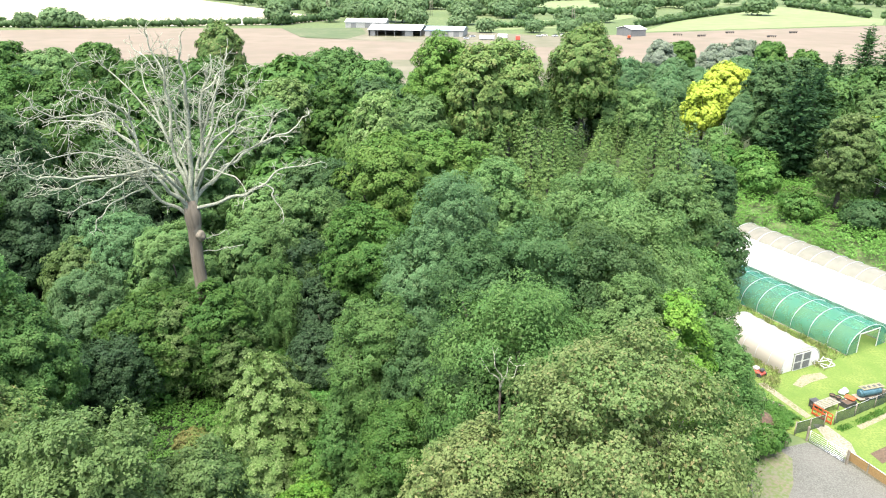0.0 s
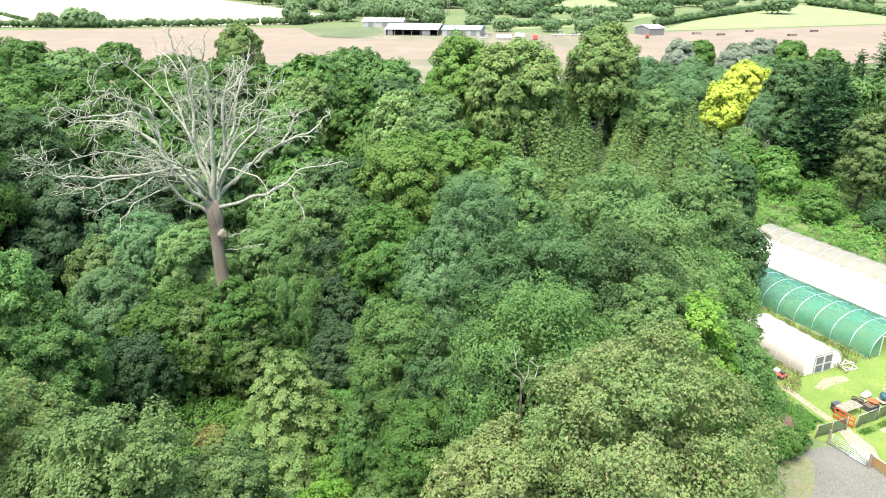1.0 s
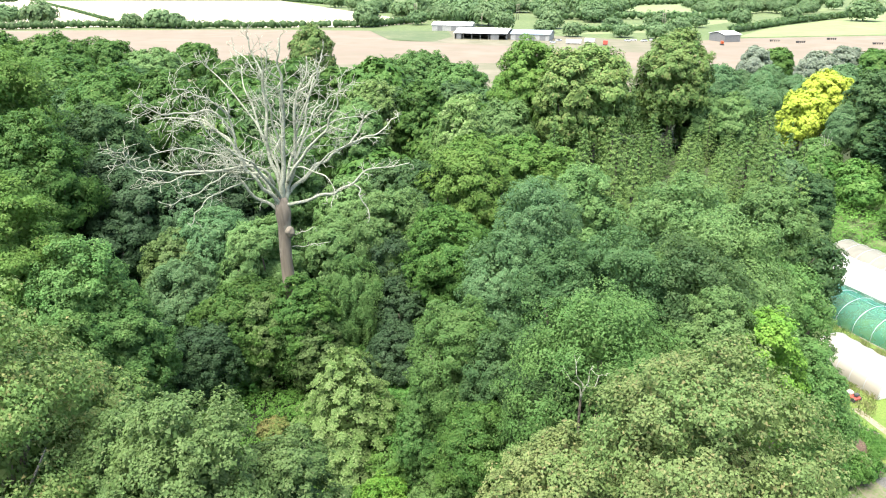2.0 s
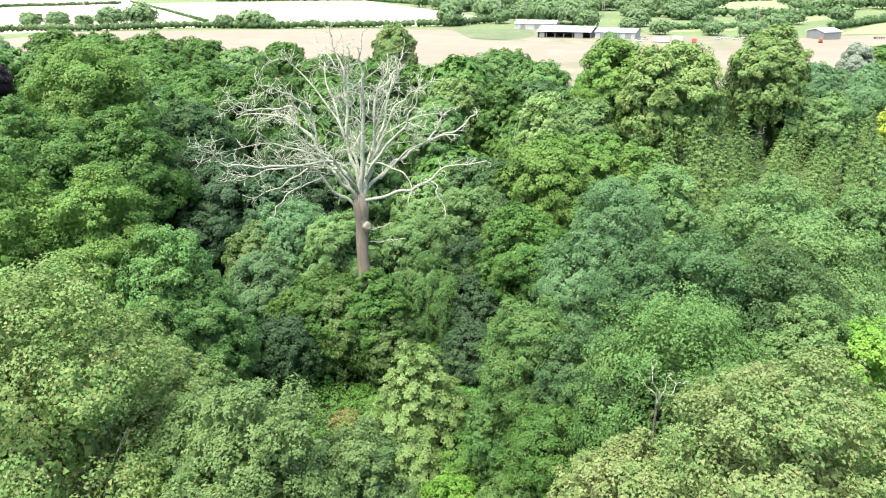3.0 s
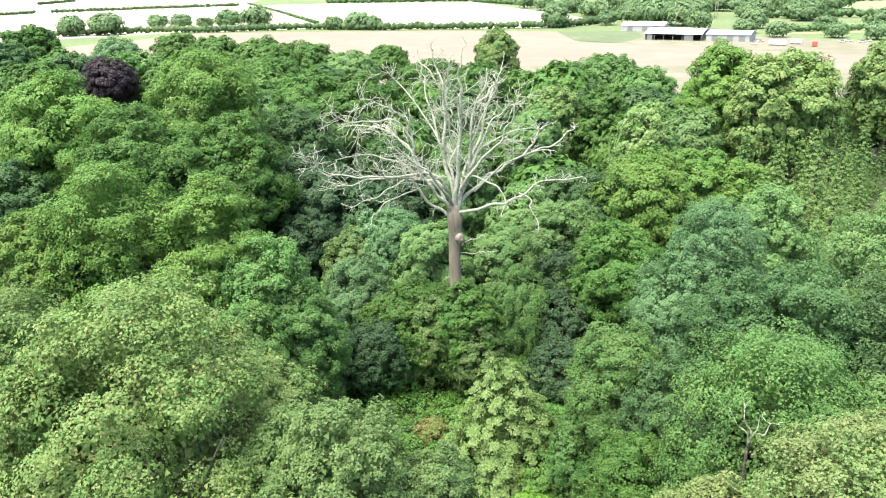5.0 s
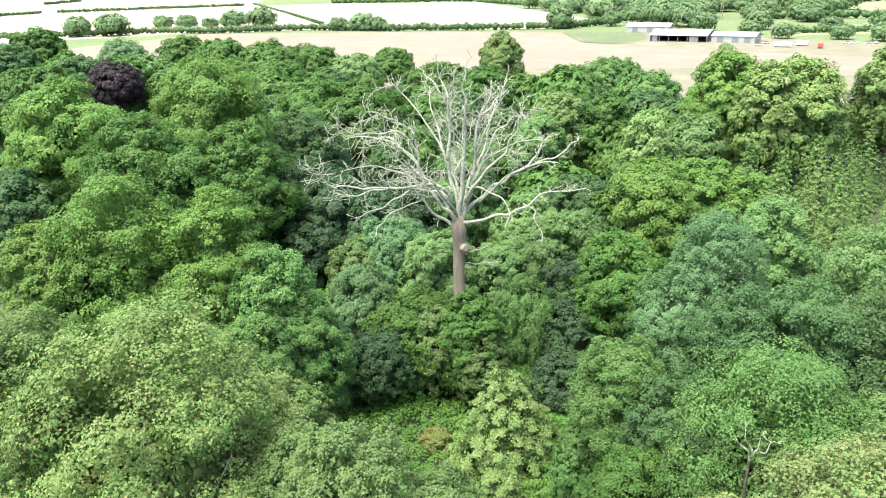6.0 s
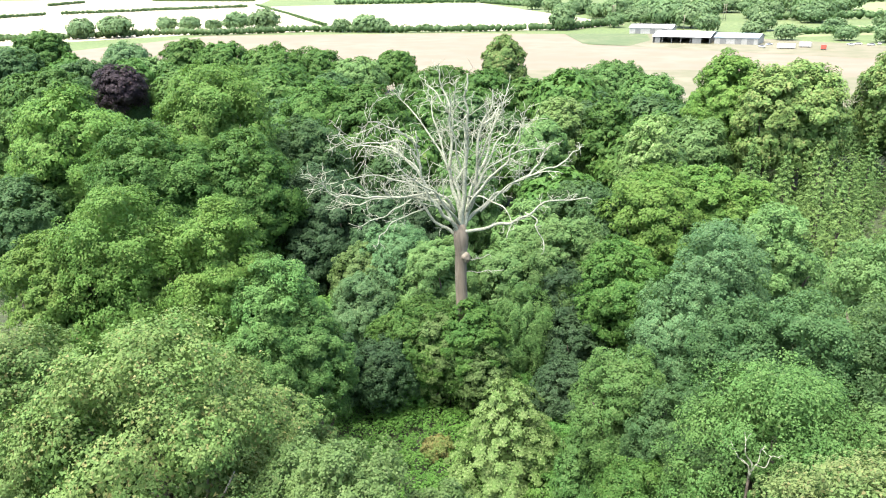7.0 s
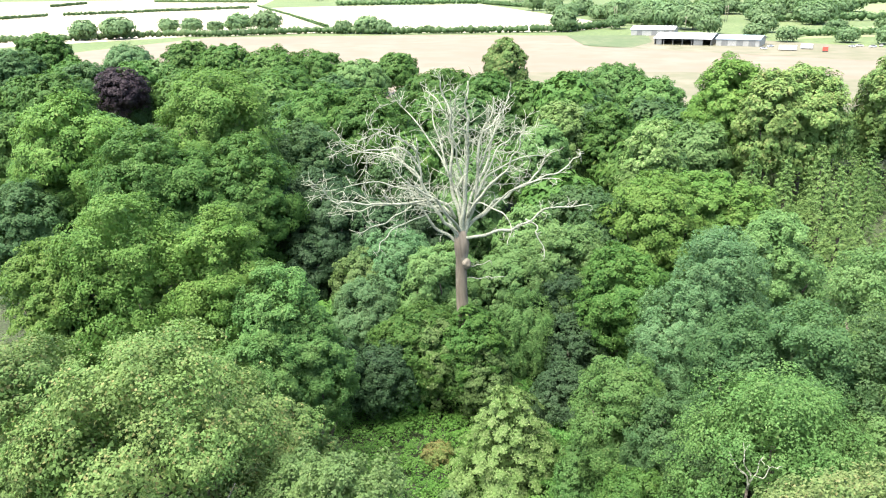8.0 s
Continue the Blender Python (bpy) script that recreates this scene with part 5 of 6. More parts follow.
hedge([(-395, 500), (-328, 540), (-249, 536), (-122, 568), (-88, 640)], 6.5, 6.5, 1.0, 41)
hedge([(-620, 400), (-500, 445), (-440, 500), (-395, 500)], 6.5, 6.5, 1.0, 42)
hedge([(-914, 700), (-914, 795)], 5.0, 5.5, 1.4, 43)
hedge([(-898, 808), (-800, 915), (-717, 994)], 5.5, 5.5, 1.4, 44)
hedge([(-1259, 1105), (-1334, 1268)], 6.0, 6.5, 1.8, 45)
hedge([(-1480, 1080), (-1330, 1020)], 6.0, 6.5, 1.8, 46)
hedge([(-1200, 1330), (-880, 1250)], 6.0, 6.5, 1.8, 47)
hedge([(-760, 1080), (-521, 805), (-349, 602)], 2.6, 7.0, 1.4, 48, "low rough hedge beside a farm track")
hedge([(30, 690), (90, 700), (150, 700), (200, 720)], 8.0, 8.0, 1.5, 49)
hedge([(140, 545), (205, 640), (292, 750), (380, 870)], 6.0, 6.0, 1.4, 50)
hedge([(372, 660), (388, 760), (396, 880)], 8.0, 8.0, 1.6, 51)
hedge([(380, 655), (520, 640), (700, 700)], 7.0, 7.0, 1.6, 52)
hedge([(10, 900), (200, 1060), (420, 1100)], 9.0, 9.0, 2.0, 53)
hedge([(-366, 1095), (-200, 900), (-86, 660)], 6.0, 6.5, 1.6, 54)
hedge([(-600, 1065), (-366, 1110)], 9.0, 10.0, 2.0, 55)
hedge([(30, 540), (85, 560), (110, 585)], 5.0, 5.0, 1.2, 56)

# far trees along hedges and lanes
FAR = [(-467, 470, 1.4), (-452, 541, 1.05), (-407, 548, 1.3), (-376, 545, 1.35), (-476, 539, 1.0), (-490, 457, 1.1), (-280, 545, 1.15), (-125, 572, 1.1), (-90, 600, 0.8), (-300, 540, 0.8), (-265, 540, 0.8), (-430, 545, 0.8),
       (-75, 640, 1.0), (95, 590, 0.9), (128, 600, 0.8), (165, 620, 0.9), (290, 700, 1.5), (60, 560, 0.8), (230, 700, 0.9), (-20, 560, 0.9), (10, 530, 0.8), (28, 500, 0.7), (60, 500, 0.7), (80, 490, 0.75), (100, 520, 0.8)]
rf = np.random.default_rng(8)
FAR += scatter(rf, [(-85, 610), (30, 560), (60, 640), (120, 900), (-250, 900), (-120, 700)], 62, 12.0, 0.8, 1.5)
FAR += scatter(rf, [(130, 730), (280, 790), (400, 1000), (200, 1000)], 24, 16.0, 0.7, 1.3)
FAR += scatter(rf, [(-700, 1150), (500, 1150), (900, 1500), (-900, 1500)], 50, 34.0, 1.0, 1.7)
FAR += scatter(rf, [(400, 700), (700, 760), (700, 1100), (420, 1000)], 28, 22.0, 0.8, 1.4)
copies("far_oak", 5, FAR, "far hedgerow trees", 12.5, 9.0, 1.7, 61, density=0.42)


# ---- farm buildings ----
def gabled_barn(x, y, turn, w, d, eaves, ridge, wall, roof, label, open_front=False):
    ob = thing("barn", (x, y, 0), label, "barn", "farm buildings", turn)
    for nm, args in (("side_wall", (-w / 2, 0, eaves / 2, 0.25, d, eaves)), ("side_wall", (w / 2, 0, eaves / 2, 0.25, d, eaves)), ("back_wall", (0, d / 2, eaves / 2, w - 0.3, 0.25, eaves))):
        part(nm, box(*args), wall, ob)
    if open_front:
        for k in range(7):
            part("post", box(-w / 2 + w * k / 6, -d / 2 + 0.2, eaves / 2, 0.3, 0.3, eaves), SHEET_GREY, ob)
        part("front_wall", box(w * 0.28, -d / 2 + 0.1, eaves / 2, w * 0.16, 0.2, eaves), wall, ob)
        part("front_wall", box(-w * 0.42, -d / 2 + 0.1, eaves / 2, w * 0.1, 0.2, eaves), wall, ob)
    else:
        part("front_wall", box(0, -d / 2, eaves / 2, w - 0.3, 0.25, eaves), wall, ob)
        for k in (-0.3, 0.05, 0.33):
            part("door", box(w * k, -d / 2 - 0.15, eaves * 0.42, 3.6, 0.1, eaves * 0.84), SHEET_GREY, ob)
    for sy in (-1, 1):
        bm = bmesh.new()
        o = 0.6
        pts = [(-w / 2 - o, sy * (d / 2 + o), eaves - 0.1), (w / 2 + o, sy * (d / 2 + o), eaves - 0.1), (w / 2 + o, 0, ridge), (-w / 2 - o, 0, ridge)]
        lo = [bm.verts.new(p) for p in pts]
        up = [bm.verts.new((p[0], p[1], p[2] + 0.2)) for p in pts]
        bm.faces.new(lo[::-1])
        bm.faces.new(up)
        for k in range(4):
            bm.faces.new((lo[k], lo[(k + 1) % 4], up[(k + 1) % 4], up[k]))
        bmesh.ops.recalc_face_normals(bm, faces=bm.faces[:])
        part("roof", bm, roof, ob)
    for sx in (-1, 1):
        bm = bmesh.new()
        v = [bm.verts.new((sx * w / 2, -d / 2, eaves)), bm.verts.new((sx * w / 2, d / 2, eaves)), bm.verts.new((sx * w / 2, 0, ridge))]
        v2 = [bm.verts.new((sx * (w / 2 - 0.2), q.co.y, q.co.z)) for q in v]
        bm.faces.new(v)
        bm.faces.new(v2[::-1])
        bmesh.ops.recalc_face_normals(bm, faces=bm.faces[:])
        part("gable", bm, wall, ob)
    return ob


gabled_barn(-55, 546, -6, 29, 15, 4.2, 6.0, SHEET_PALE, ROOF_WHITE, "long pale sheet-metal barn with a grey gable")
gabled_barn(-29, 484, -8, 33, 26, 3.9, 6.2, SHEET_GREY, ROOF_WHITE, "open-fronted barn with a white sheet roof", True)
gabled_barn(2, 478, -10, 24, 20, 3.9, 5.6, SHEET_PALE, SHEET_BLUE, "low barn with a light blue sheet roof")
gabled_barn(120, 480, 24, 11, 15, 4.4, 6.0, SHEET_GREY, ROOF_WHITE, "grey farm shed with a white roof")


def house(x, y, turn):
    ob = gabled_barn(x, y, turn, 11, 8, 5.2, 8.2, BRICK, SHEET_GREY, "far red-brick farmhouse among trees")
    tagged(ob, "", "house")
    part("chimney", box(3.5, 0, 8.6, 0.9, 0.9, 1.8), BRICK, ob)


house(60, 1010, 10)
house(-85, 1005, -15)


def pole_pair(x, y, h, gap):
    ob = thing("utility_pole", (x, y, 0), "twin wooden electricity poles with a cross-arm", "utility pole", "utility poles")
    for s in (-1, 1):
        tube_part("post", [tube([(s * gap / 2, 0, 0), (s * gap / 2, 0, h / 2), (s * gap / 2, 0, h)], [0.2, 0.18, 0.15], 7)], TIMBER, ob)
    part("cross_arm", box(0, 0, h - 0.5, gap + 1.6, 0.18, 0.22), TIMBER, ob)


pole_pair(97, 565, 12.5, 1.6)
pole_pair(-103, 679, 13.5, 1.8)
pole_pair(-11, 679, 13.5, 1.8)


def single_pole(x, y, h):
    ob = thing("utility_pole", (x, y, 0), "single wooden electricity pole with a cross-arm", "utility pole", "utility poles")
    tube_part("post", [tube([(0, 0, 0), (0, 0, h / 2), (0, 0, h)], [0.2, 0.18, 0.15], 7)], TIMBER, ob)
    part("cross_arm", box(0, 0, h - 0.5, 2.0, 0.18, 0.22), TIMBER, ob)


single_pole(-36, 568, 11.0)
single_pole(300, 470, 12.0)


def wheel_bm(x, y, z, r, w):
    bm = bmesh.new()
    bmesh.ops.create_cone(bm, cap_ends=True, segments=14, radius1=r, radius2=r, depth=w, matrix=Matrix.Translation((x, y, z)) @ Matrix.Rotation(math.pi / 2, 4, "Y"))
    return bm


def trailer(x, y, turn, ln, mat, label, name="trailer"):
    ob = thing(name, (x, y, 0), label, name.replace("_", " "), "parked farm vehicles", turn)
    part("body", box(0, 0, 1.75, 2.5, ln, 2.3, 0.12), mat, ob)
    part("chassis", box(0, 0, 0.5, 1.6, ln * 0.95, 0.18), TYRE, ob)
    for sx in (-1, 1):
        for sy in (-0.3, 0.3):
            part("wheel", wheel_bm(sx * 1.05, sy * ln, 0.45, 0.45, 0.28), TYRE, ob)
    return ob


trailer(26, 446, 82, 9, WHITE_PAINT, "white static caravan on the farm")
trailer(44, 442, 82, 2.6, RED_PAINT, "red-sided trailer parked on the farm")
trailer(36, 455, 78, 6, WHITE_PAINT, "white lorry box parked on the farm")


def car(x, y, turn, mat, label):
    ob = thing("car", (x, y, 0), label, "car", "parked farm vehicles", turn)
    part("body", box(0, 0, 0.62, 1.75, 4.2, 0.65, 0.15), mat, ob)
    part("cabin", box(0, -0.2, 1.15, 1.5, 2.2, 0.55, 0.2), BLACK_PLASTIC, ob)
    for sx in (-1, 1):
        for sy in (-1.3, 1.3):
            part("wheel", wheel_bm(sx * 0.8, sy, 0.33, 0.33, 0.22), TYRE, ob)


for k, (cx, cy) in enumerate([(60, 470), (64, 474), (70, 470), (75, 476), (14, 452), (82, 472), (18, 466)]):
    car(cx, cy, 30 + 47 * k, WHITE_PAINT if k % 2 else STEEL, "pale parked car in the far farmyard")


def plough(x, y, turn):
    ob = thing("plough", (x, y, 0), "dark farm plough standing on bare soil", "farm machine", "farm machines", turn)
    part("beam", box(0, 0, 1.1, 0.3, 6.0, 0.3, 0.05), TYRE, ob)
    for k in range(5):
        part("share", box(0.3, -2.4 + 1.2 * k, 0.55, 0.9, 0.15, 1.1, 0.04, 0.5), TYRE, ob)
    part("wheel", wheel_bm(-0.7, 2.2, 0.6, 0.6, 0.3), TYRE, ob)


for px_, py_, tn in ((150, 480, 70), (163, 473, 100), (205, 468, 80), (190, 498, 90), (233, 500, 95)):
    plough(px_, py_, tn)

digger = thing("digger", (112, 452, 0), "small orange digger beside the far shed", "digger")
part("cab", box(0, 0, 1.7, 1.5, 2.0, 1.6, 0.15), ORANGE, digger)
part("track", box(0, 0, 0.45, 2.0, 2.8, 0.8, 0.2), TYRE, digger)
part("boom", box(0, -2.2, 2.2, 0.3, 3.2, 0.3, 0.05), ORANGE, digger)

# ---- smallholding ----
sheet("lawn", [(31.5, 55), (34.5, 52.5), (36.5, 47), (37, 20), (75, 20), (80, 60), (66, 80), (56, 84), (38, 84), (33, 70), (31, 62)], 0.035, LAWN, "bright green mown grass of the smallholding", "grass")
sheet("yard", [(23, 20), (37, 20), (36.6, 47), (34.6, 51.5), (32.6, 53.6), (29.5, 52.6), (25.8, 49.5), (24, 44)], 0.045, GRAVEL, "grey gravel yard with worn patches", "yard")
sheet("yard_edge", [(25.8, 49.8), (29.4, 52.9), (30.2, 51.3), (28.8, 48.0), (26.4, 44.5), (24.4, 44.2)], 0.052, GRAVEL_WEEDY, "weedy brown edge of the gravel yard", "yard")
sheet("path_slab", [(34.4, 56.4), (35.6, 56.2), (36.4, 53.4), (35.9, 51.2), (34.9, 51.2), (34.5, 53.2)], 0.055, CONCRETE, "worn pale concrete path inside the gate", "path")
sheet("path_edge", [(32.1, 63.4), (32.9, 63.6), (34.9, 57.7), (34.2, 57.3)], 0.050, BARE, "narrow pale bare path across the grass", "path")
sheet("bare_patch", [(35.6, 63.2), (37.4, 65.0), (39.6, 65.6), (39.9, 64.6), (37.6, 63.6), (36.2, 62.6)], 0.050, BARE, "worn bare patch in the grass", "ground")
sheet("bare_strip", [(38.3, 56.1), (44.5, 59.4), (44.6, 58.9), (38.4, 55.5)], 0.050, BARE, "narrow worn strip in the grass", "path")
sheet("soil_bed", [(37.3, 52.0), (39.8, 53.3), (43.5, 55.2), (44.0, 54.2), (40.0, 52.0), (37.6, 50.6)], 0.050, EARTH, "dug brown garden bed", "ground")

gate = thing("field_gate", (32.7, 53.7, 0), "galvanised seven-bar field gate, closed", "gate", "", math.degrees(math.atan2(-3.0, 1.6)))
GL = 3.4
for nm, px0 in (("end_post", 0.06), ("end_post", GL - 0.06)):
    tube_part(nm, [tube([(px0, 0, 0.15), (px0, 0, 0.7), (px0, 0, 1.25)], 0.03, 6)], STEEL, gate)
for k in range(7):
    z = 0.18 + 1.05 * (k / 6) ** 1.15
    tube_part("rail", [tube([(0.06, 0, z), (GL / 2, 0, z), (GL - 0.06, 0, z)], 0.022, 6)], STEEL, gate)
tube_part("brace", [tube([(GL / 2, 0, 0.18), (GL / 2, 0, 0.7), (GL / 2, 0, 1.23)], 0.02, 6)], STEEL, gate)
for at in ((32.62, 53.86), (34.45, 50.55)):
    gp = thing("gate_post", (at[0], at[1], 0), "square weathered timber gate post", "post", "gate posts")
    part("post", box(0, 0, 0.75, 0.17, 0.17, 1.5, 0.02), TIMBER, gp)

# concrete post and panel fence
fx, fy = 0.387, -0.922
fence = thing("panel_fence", (34.7, 50.9, 0), "golden timber panel fence between pale concrete posts", "fence", "", math.degrees(math.atan2(fy, fx)))
for k in range(9):
    part("post", box(1.9 * k, 0, 0.6, 0.12, 0.12, 1.2, 0.012), CONCRETE, fence)
    if k < 8:
        part("gravel_board", box(1.9 * k + 0.95, 0, 0.15, 1.76, 0.05, 0.3, 0.008), CONCRETE, fence)
        pn = part("panel", box(1.9 * k + 0.95, 0, 0.72, 1.76, 0.035, 0.82, 0.006), FENCE_WOOD, fence)
        for j in range(5):
            part("slat", box(1.9 * k + 0.95, -0.026, 0.38 + 0.17 * j, 1.76, 0.014, 0.15, 0.004), FENCE_WOOD, pn)
        part("cap", box(1.9 * k + 0.95, 0, 1.155, 1.78, 0.07, 0.04, 0.006), WHITE_PAINT, fence)


def net_fence(name, a, b, bays, h, label):
    ln = math.hypot(b[0] - a[0], b[1] - a[1])
    ob = thing("net_fence", (a[0], a[1], 0), label, "fence", "windbreak fences", math.degrees(math.atan2(b[1] - a[1], b[0] - a[0])))
    for k in range(bays + 1):
        tube_part("post", [tube([(ln * k / bays, 0, 0), (ln * k / bays, 0, h / 2), (ln * k / bays, 0, h + 0.12)], 0.05, 6)], TIMBER, ob)
    rng = np.random.default_rng(int(ln * 10))
    for k in range(bays):
        xs = np.linspace(ln * k / bays, ln * (k + 1) / bays, 7)
        v = np.concatenate([np.stack([xs, rng.normal(size=7) * 0.03 + 0.04, np.full(7, z) - (0.06 * np.sin(np.linspace(0, math.pi, 7)) if z > 0.5 else 0)], -1) for z in (0.03, h / 2, h)])
        q = np.array([(r * 7 + c, r * 7 + c + 1, r * 7 + 8 + c, r * 7 + 7 + c) for r in range(2) for c in range(6)])
        n_ = new("netting", mesh_from("netting", v, q, DARK_NET))
        n_.parent = ob
    tube_part("top_wire", [tube([(0, 0, h), (ln / 2, 0, h - 0.02), (ln, 0, h)], 0.012, 4)], STEEL, ob)


net_fence("net", (36.3, 56.3), (49.5, 63.2), 5, 1.35, "dark green windbreak netting on timber posts")
net_fence("net", (31.9, 54.7), (35.2, 56.0), 2, 1.35, "sagging dark windbreak netting beside the gate")

barrier = thing("barrier", (35.0, 58.0, 0), "orange plastic road barrier standing on edge", "barrier", "", math.degrees(math.atan2(-1.9, 1.0)))
for z in (0.25, 0.75, 1.15):
    part("rail", box(1.05, 0, z, 2.1, 0.06, 0.2 if z < 1 else 0.1, 0.02), ORANGE, barrier)
for k in range(5):
    part("upright", box(0.06 + 0.49 * k, 0, 0.62, 0.09, 0.05, 1.1, 0.012), ORANGE, barrier)


def planter(x, y, turn, w, d, h, mat, label):
    ob = thing("planter", (x, y, 0), label, "planter", "garden clutter", turn)
    for nm, a in (("side", (-w / 2, 0, h / 2, 0.05, d, h)), ("side", (w / 2, 0, h / 2, 0.05, d, h)), ("side", (0, -d / 2, h / 2, w, 0.05, h)), ("side", (0, d / 2, h / 2, w, 0.05, h))):
        part(nm, box(*a), mat, ob)
    part("soil", box(0, 0, h * 0.42, w - 0.06, d - 0.06, h * 0.84), EARTH, ob)


bench = thing("potting_bench", (36.7, 58.7, 0), "weathered grey-white slatted potting bench behind the netting", "bench", "garden clutter", 27)
for k in range(6):
    part("slat", box(0, -0.5 + 0.2 * k, 0.85, 2.4, 0.16, 0.04, 0.008), CONCRETE, bench)
for sx in (-1.1, 1.1):
    part("bearer", box(sx, 0, 0.80, 0.08, 1.2, 0.07), TIMBER, bench)
    for sy in (-0.5, 0.5):
        part("leg", box(sx, sy, 0.39, 0.08, 0.08, 0.78), TIMBER, bench)
for k, (bx, by) in enumerate(((38.1, 60.0), (38.7, 60.3), (38.3, 60.7), (35.6, 58.9))):
    bm = bmesh.new()
    bmesh.ops.create_cone(bm, cap_ends=False, segments=14, radius1=0.2, radius2=0.28, depth=0.5, matrix=Matrix.Translation((0, 0, 0.25)))
    pot = thing("plant_pot", (bx, by, 0), "round black plastic plant pot with earth in it", "pot", "garden clutter")
    part("wall", bm, BLACK_PLASTIC, pot)
    bm = bmesh.new()
    bmesh.ops.create_circle(bm, cap_ends=True, segments=14, radius=0.25, matrix=Matrix.Translation((0, 0, 0.42)))
    part("soil", bm, EARTH, pot)
planter(39.2, 59.5, 27, 1.3, 0.9, 0.55, BLACK_PLASTIC, "black plastic crate of earth")
crate = thing("crate", (35.9, 59.3, 0), "black plastic crate with a rim", "crate", "garden clutter", 20)
part("body", box(0, 0, 0.35, 0.8, 0.7, 0.7, 0.05), BLACK_PLASTIC, crate)
part("rim", box(0, 0, 0.72, 0.88, 0.78, 0.06, 0.02), BLACK_PLASTIC, crate)
sack = bmesh.new()
bmesh.ops.create_icosphere(sack, subdivisions=3, radius=0.6, matrix=Matrix.Translation((0, 0, 0.4)) @ Matrix.Diagonal((1.1, 0.6, 0.45, 1)))
for v in sack.verts:
    v.co += v.normal * 0.12 * noise.noise(v.co * 3)
sk = part("sack", sack, WHITE_PAINT)
sk.matrix_basis = pose(39.9, 61.6, -0.1, 0, 0, 30)
tagged(sk, "crumpled white bulk sack lying on the grass", "sack")
barrow = thing("wheelbarrow", (39.6, 59.9, 0), "orange wheelbarrow among the garden clutter", "wheelbarrow", "", 40)
bm = box(0, 0, 0.55, 0.7, 1.0, 0.35, 0.08)
for v in bm.verts:
    if v.co.z < 0.5:
        v.co.x *= 0.6
        v.co.y *= 0.7
part("tray", bm, ORANGE, barrow)
part("wheel", wheel_bm(0, -0.65, 0.2, 0.2, 0.1), TYRE, barrow)
for s in (-1, 1):
    tube_part("handle", [tube([(s * 0.25, -0.6, 0.3), (s * 0.3, 0.2, 0.45), (s * 0.3, 0.95, 0.6)], 0.025, 6)], STEEL, barrow)

tank = thing("tank_trailer", (42.0, 60.9, 0), "blue tarpaulin-covered tank under a cream board with holes", "trailer", "", math.degrees(math.atan2(1.0, 3.5)))
bm = bmesh.new()
bmesh.ops.create_cone(bm, cap_ends=True, segments=20, radius1=0.5, radius2=0.5, depth=3.0, matrix=Matrix.Translation((0, 0, 0.85)) @ Matrix.Rotation(math.pi / 2, 4, "Y"))
bmesh.ops.bevel(bm, geom=[e for e in bm.edges if len(e.link_faces) == 2 and any(len(f.verts) > 6 for f in e.link_faces)], offset=0.18, segments=3, affect="EDGES")
part("tank", bm, BLUE_TARP, tank)
part("deck", box(0, 0, 0.32, 3.7, 1.3, 0.1, 0.02), TIMBER, tank)
lid = part("board", box(0.35, 0.15, 1.38, 3.1, 0.9, 0.07, 0.02), BARE, tank, "cream board lying on the tank")
for k in range(4):
    part("hole", box(-0.75 + 0.72 * k, 0.15, 1.42, 0.36, 0.42, 0.012, 0.003), BLACK_PLASTIC, lid)
tank.scale = (0.84, 0.84, 0.84)
part("end_box", box(1.75, 0, 0.72, 0.4, 1.0, 0.7, 0.05), TIMBER, tank)
for sx in (-0.8, 0.8):
    for sy in (-0.6, 0.6):
        w_ = bmesh.new()
        bmesh.ops.create_cone(w_, cap_ends=True, segments=14, radius1=0.28, radius2=0.28, depth=0.18, matrix=Matrix.Translation((sx, sy, 0.28)) @ Matrix.Rotation(math.pi / 2, 4, "X"))
        part("wheel", w_, TYRE, tank)

# double door of the small tunnel
for sx in (-1, 1):
    leaf_door = part("door", box(sx * 0.62, -0.04, 1.0, 1.2, 0.05, 1.96, 0.008), WHITE_PAINT, small, "white-framed door with grey panels")
    for zz, hh in ((1.48, 0.8), (0.52, 0.8)):
        part("door_panel", box(sx * 0.62, -0.075, zz, 0.95, 0.02, hh, 0.004), GREY_BOARD, leaf_door)
    part("handle", box(sx * 0.12, -0.09, 1.0, 0.04, 0.03, 0.16, 0.006), STEEL, leaf_door)
for k, (ax, ay, tn) in enumerate(((41.0, 66.6, 20), (41.4, 67.2, 50))):
    fr = thing("window_frame", (ax, ay, 0), "old white timber frame lying in long grass", "frame", "garden clutter", tn)
    for nm, a in (("rail", (0, 0, 0.12, 1.6, 0.08, 0.08)), ("rail", (0, 0.9, 0.35, 1.6, 0.08, 0.08)), ("stile", (-0.76, 0.45, 0.24, 0.08, 0.9, 0.08)), ("stile", (0.76, 0.45, 0.24, 0.08, 0.9, 0.08))):
        part(nm, box(*a, 0.01), WHITE_PAINT, fr)

mower = thing("mower", (32.9, 65.2, 0), "small red and white garden mower in long grass", "mower", "", 30)
part("deck", box(0, 0, 0.35, 0.9, 1.2, 0.3, 0.08), RED_PAINT, mower)
part("hood", box(0, 0.35, 0.65, 0.55, 0.6, 0.35, 0.1), WHITE_PAINT, mower)
part("seat", box(0, -0.35, 0.75, 0.5, 0.4, 0.3, 0.08), BLACK_PLASTIC, mower)
for sx in (-1, 1):
    for sy in (-0.4, 0.4):
        part("wheel", wheel_bm(sx * 0.45, sy, 0.24, 0.24, 0.14), TYRE, mower)

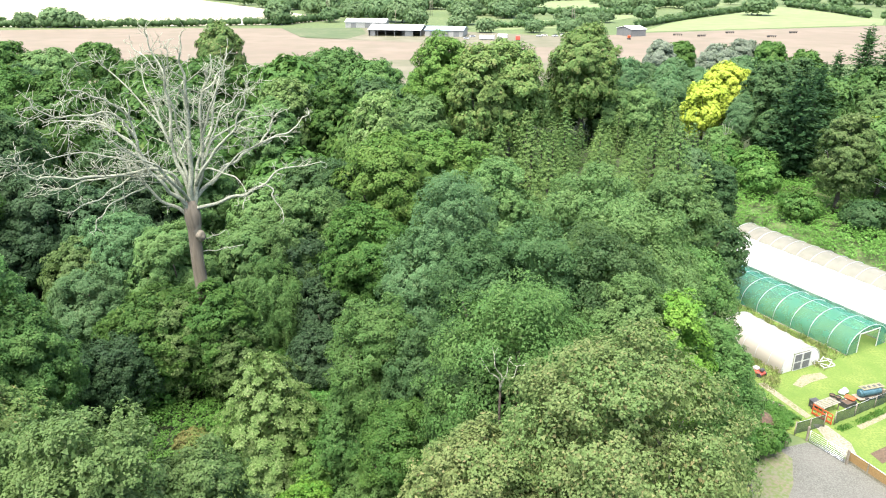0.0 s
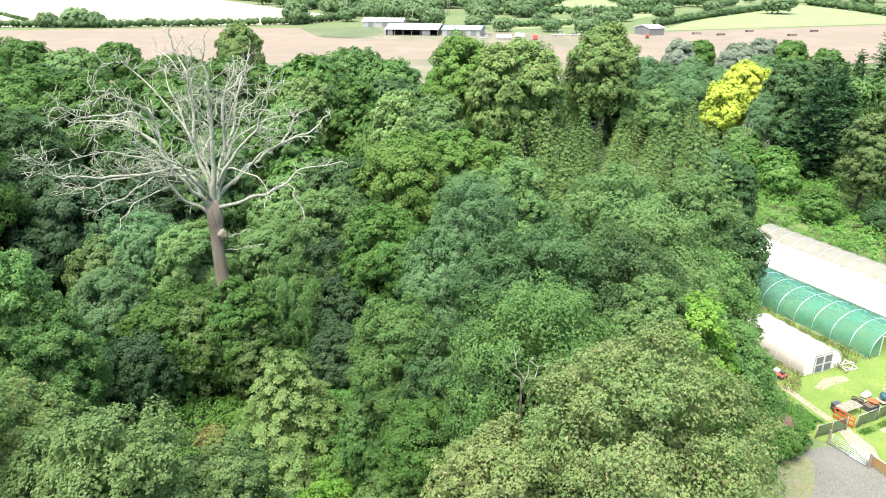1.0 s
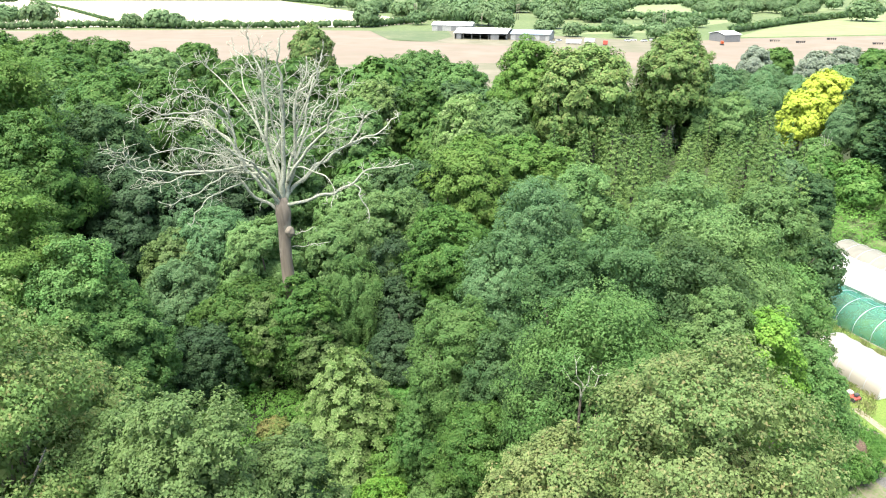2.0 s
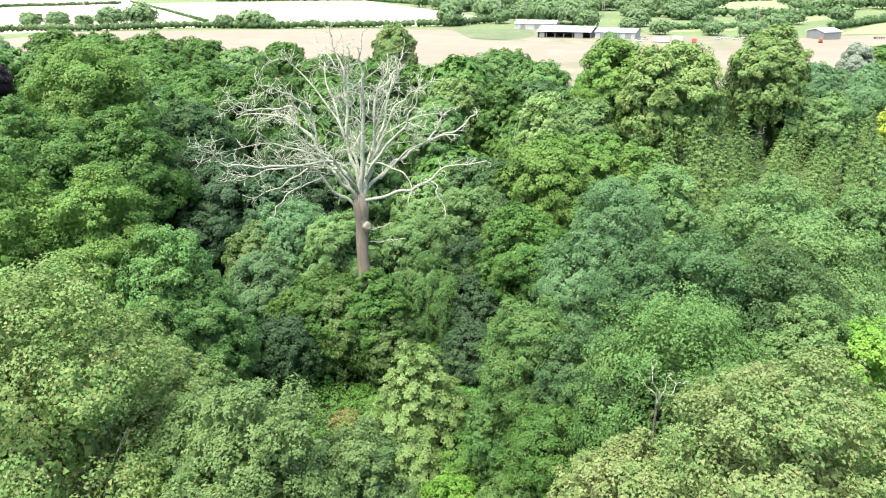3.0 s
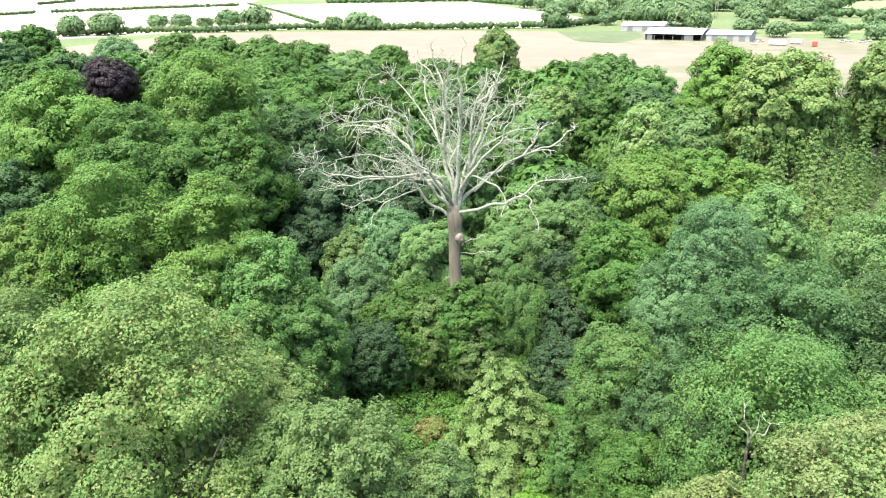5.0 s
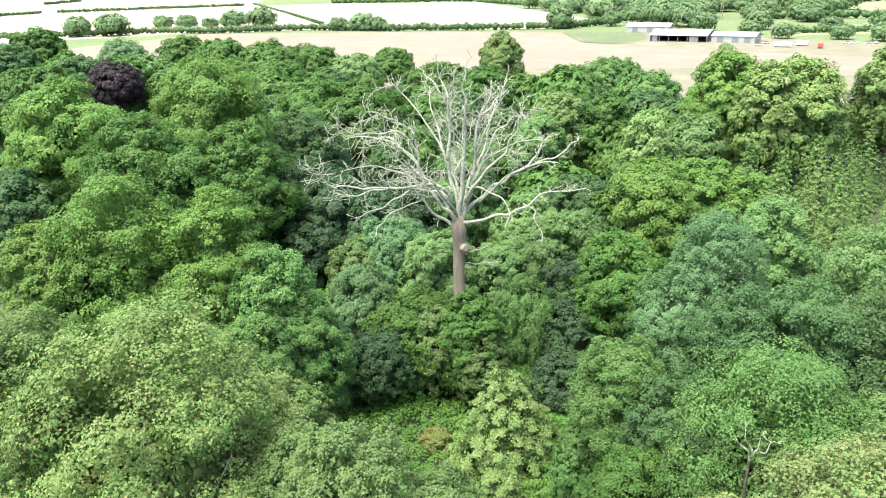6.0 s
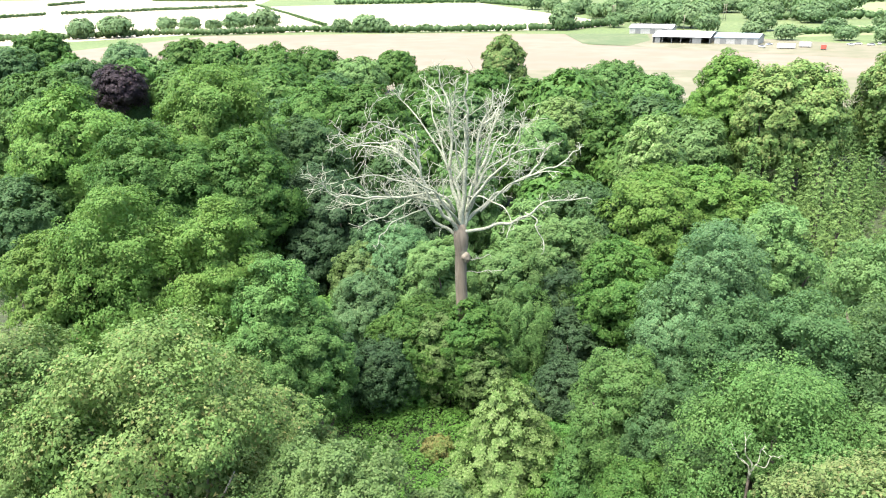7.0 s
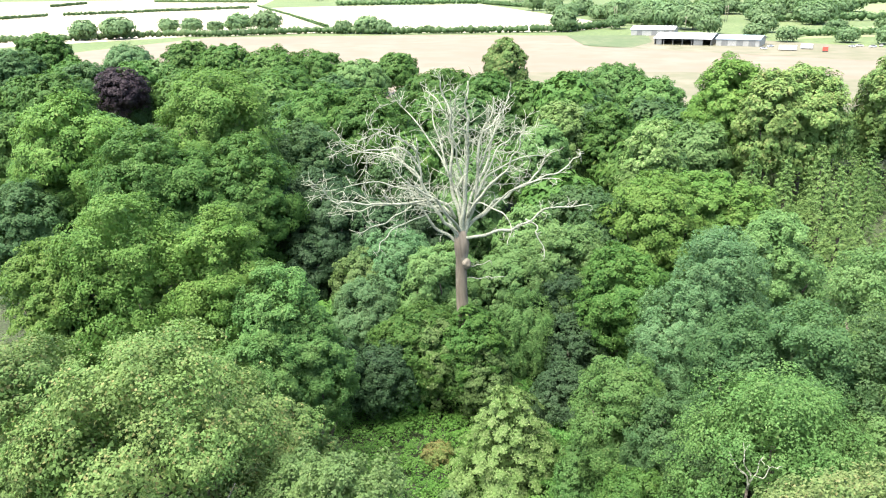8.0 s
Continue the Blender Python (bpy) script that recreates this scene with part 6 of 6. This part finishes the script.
heap = bmesh.new()
bmesh.ops.create_icosphere(heap, subdivisions=4, radius=1.0, matrix=Matrix.Diagonal((1.8, 1.4, 0.7, 1)))
for v in heap.verts:
    v.co += Vector((0, 0, 1)) * 0.22 * noise.noise(v.co * 2.2)
    v.co.z = max(v.co.z, -0.1)
hp = part("soil_heap", heap, EARTH)
hp.matrix_basis = pose(29.3, 57.1, 0)
tagged(hp, "low heap of reddish-brown earth at the wood edge", "heap")
cover = bmesh.new()
bmesh.ops.create_icosphere(cover, subdivisions=3, radius=0.5, matrix=Matrix.Translation((0, 0, 0.15)) @ Matrix.Diagonal((1.3, 0.9, 0.4, 1)))
for v in cover.verts:
    v.co += v.normal * 0.2 * noise.noise(v.co * 3.3)
pk = part("plastic_sheet", cover, PINK)
pk.matrix_basis = pose(30.5, 53.9, 0)
tagged(pk, "crumpled pink plastic sheet on the ground", "sheet")
for k in range(5):
    pl = thing("plank", (30.8 + 0.22 * k, 61.2 - 0.25 * k, 0.0), "weathered loose timber plank lying in weeds", "plank", "loose planks", 118 + 4 * k)
    part("board", box(0, 0, 0.12 + 0.03 * k, 3.2, 0.2, 0.05, 0.01), TIMBER, pl)

tree("shrub", 28.6, 53.0, 2.0, 1.7, "bushes beside the yard")
tree("shrub", 26.6, 52.4, 3.0, 2.2, "bushes beside the yard")
tree("dry", -21.6, 51.6, 2.6, 1.5, "bushes of the clearing")


# ---- overhead wires by the conifers ----
WIRE_A, WIRE_B = (74.0, 160.0), (70.0, 76.4)
line = thing("power_line", (WIRE_A[0], WIRE_A[1], 0), "overhead wires between two timber poles beside dark conifers", "power line")
dx_, dy_ = WIRE_B[0] - WIRE_A[0], WIRE_B[1] - WIRE_A[1]
for fx_, fy_ in ((0.0, 0.0), (dx_, dy_)):
    tube_part("pole", [tube([(fx_, fy_, 0), (fx_, fy_, 4), (fx_, fy_, 8.2)], [0.15, 0.13, 0.11], 7)], TIMBER, line)
    part("cross_arm", box(fx_, fy_, 7.9, 1.6, 0.12, 0.12), TIMBER, line)
for off in (-0.7, 0.0, 0.7):
    pts_ = [(off + dx_ * k / 12, dy_ * k / 12, 7.95 - 1.2 * math.sin(math.pi * k / 12)) for k in range(13)]
    tube_part("wire", [tube(pts_, 0.013, 5)], STEEL, line)
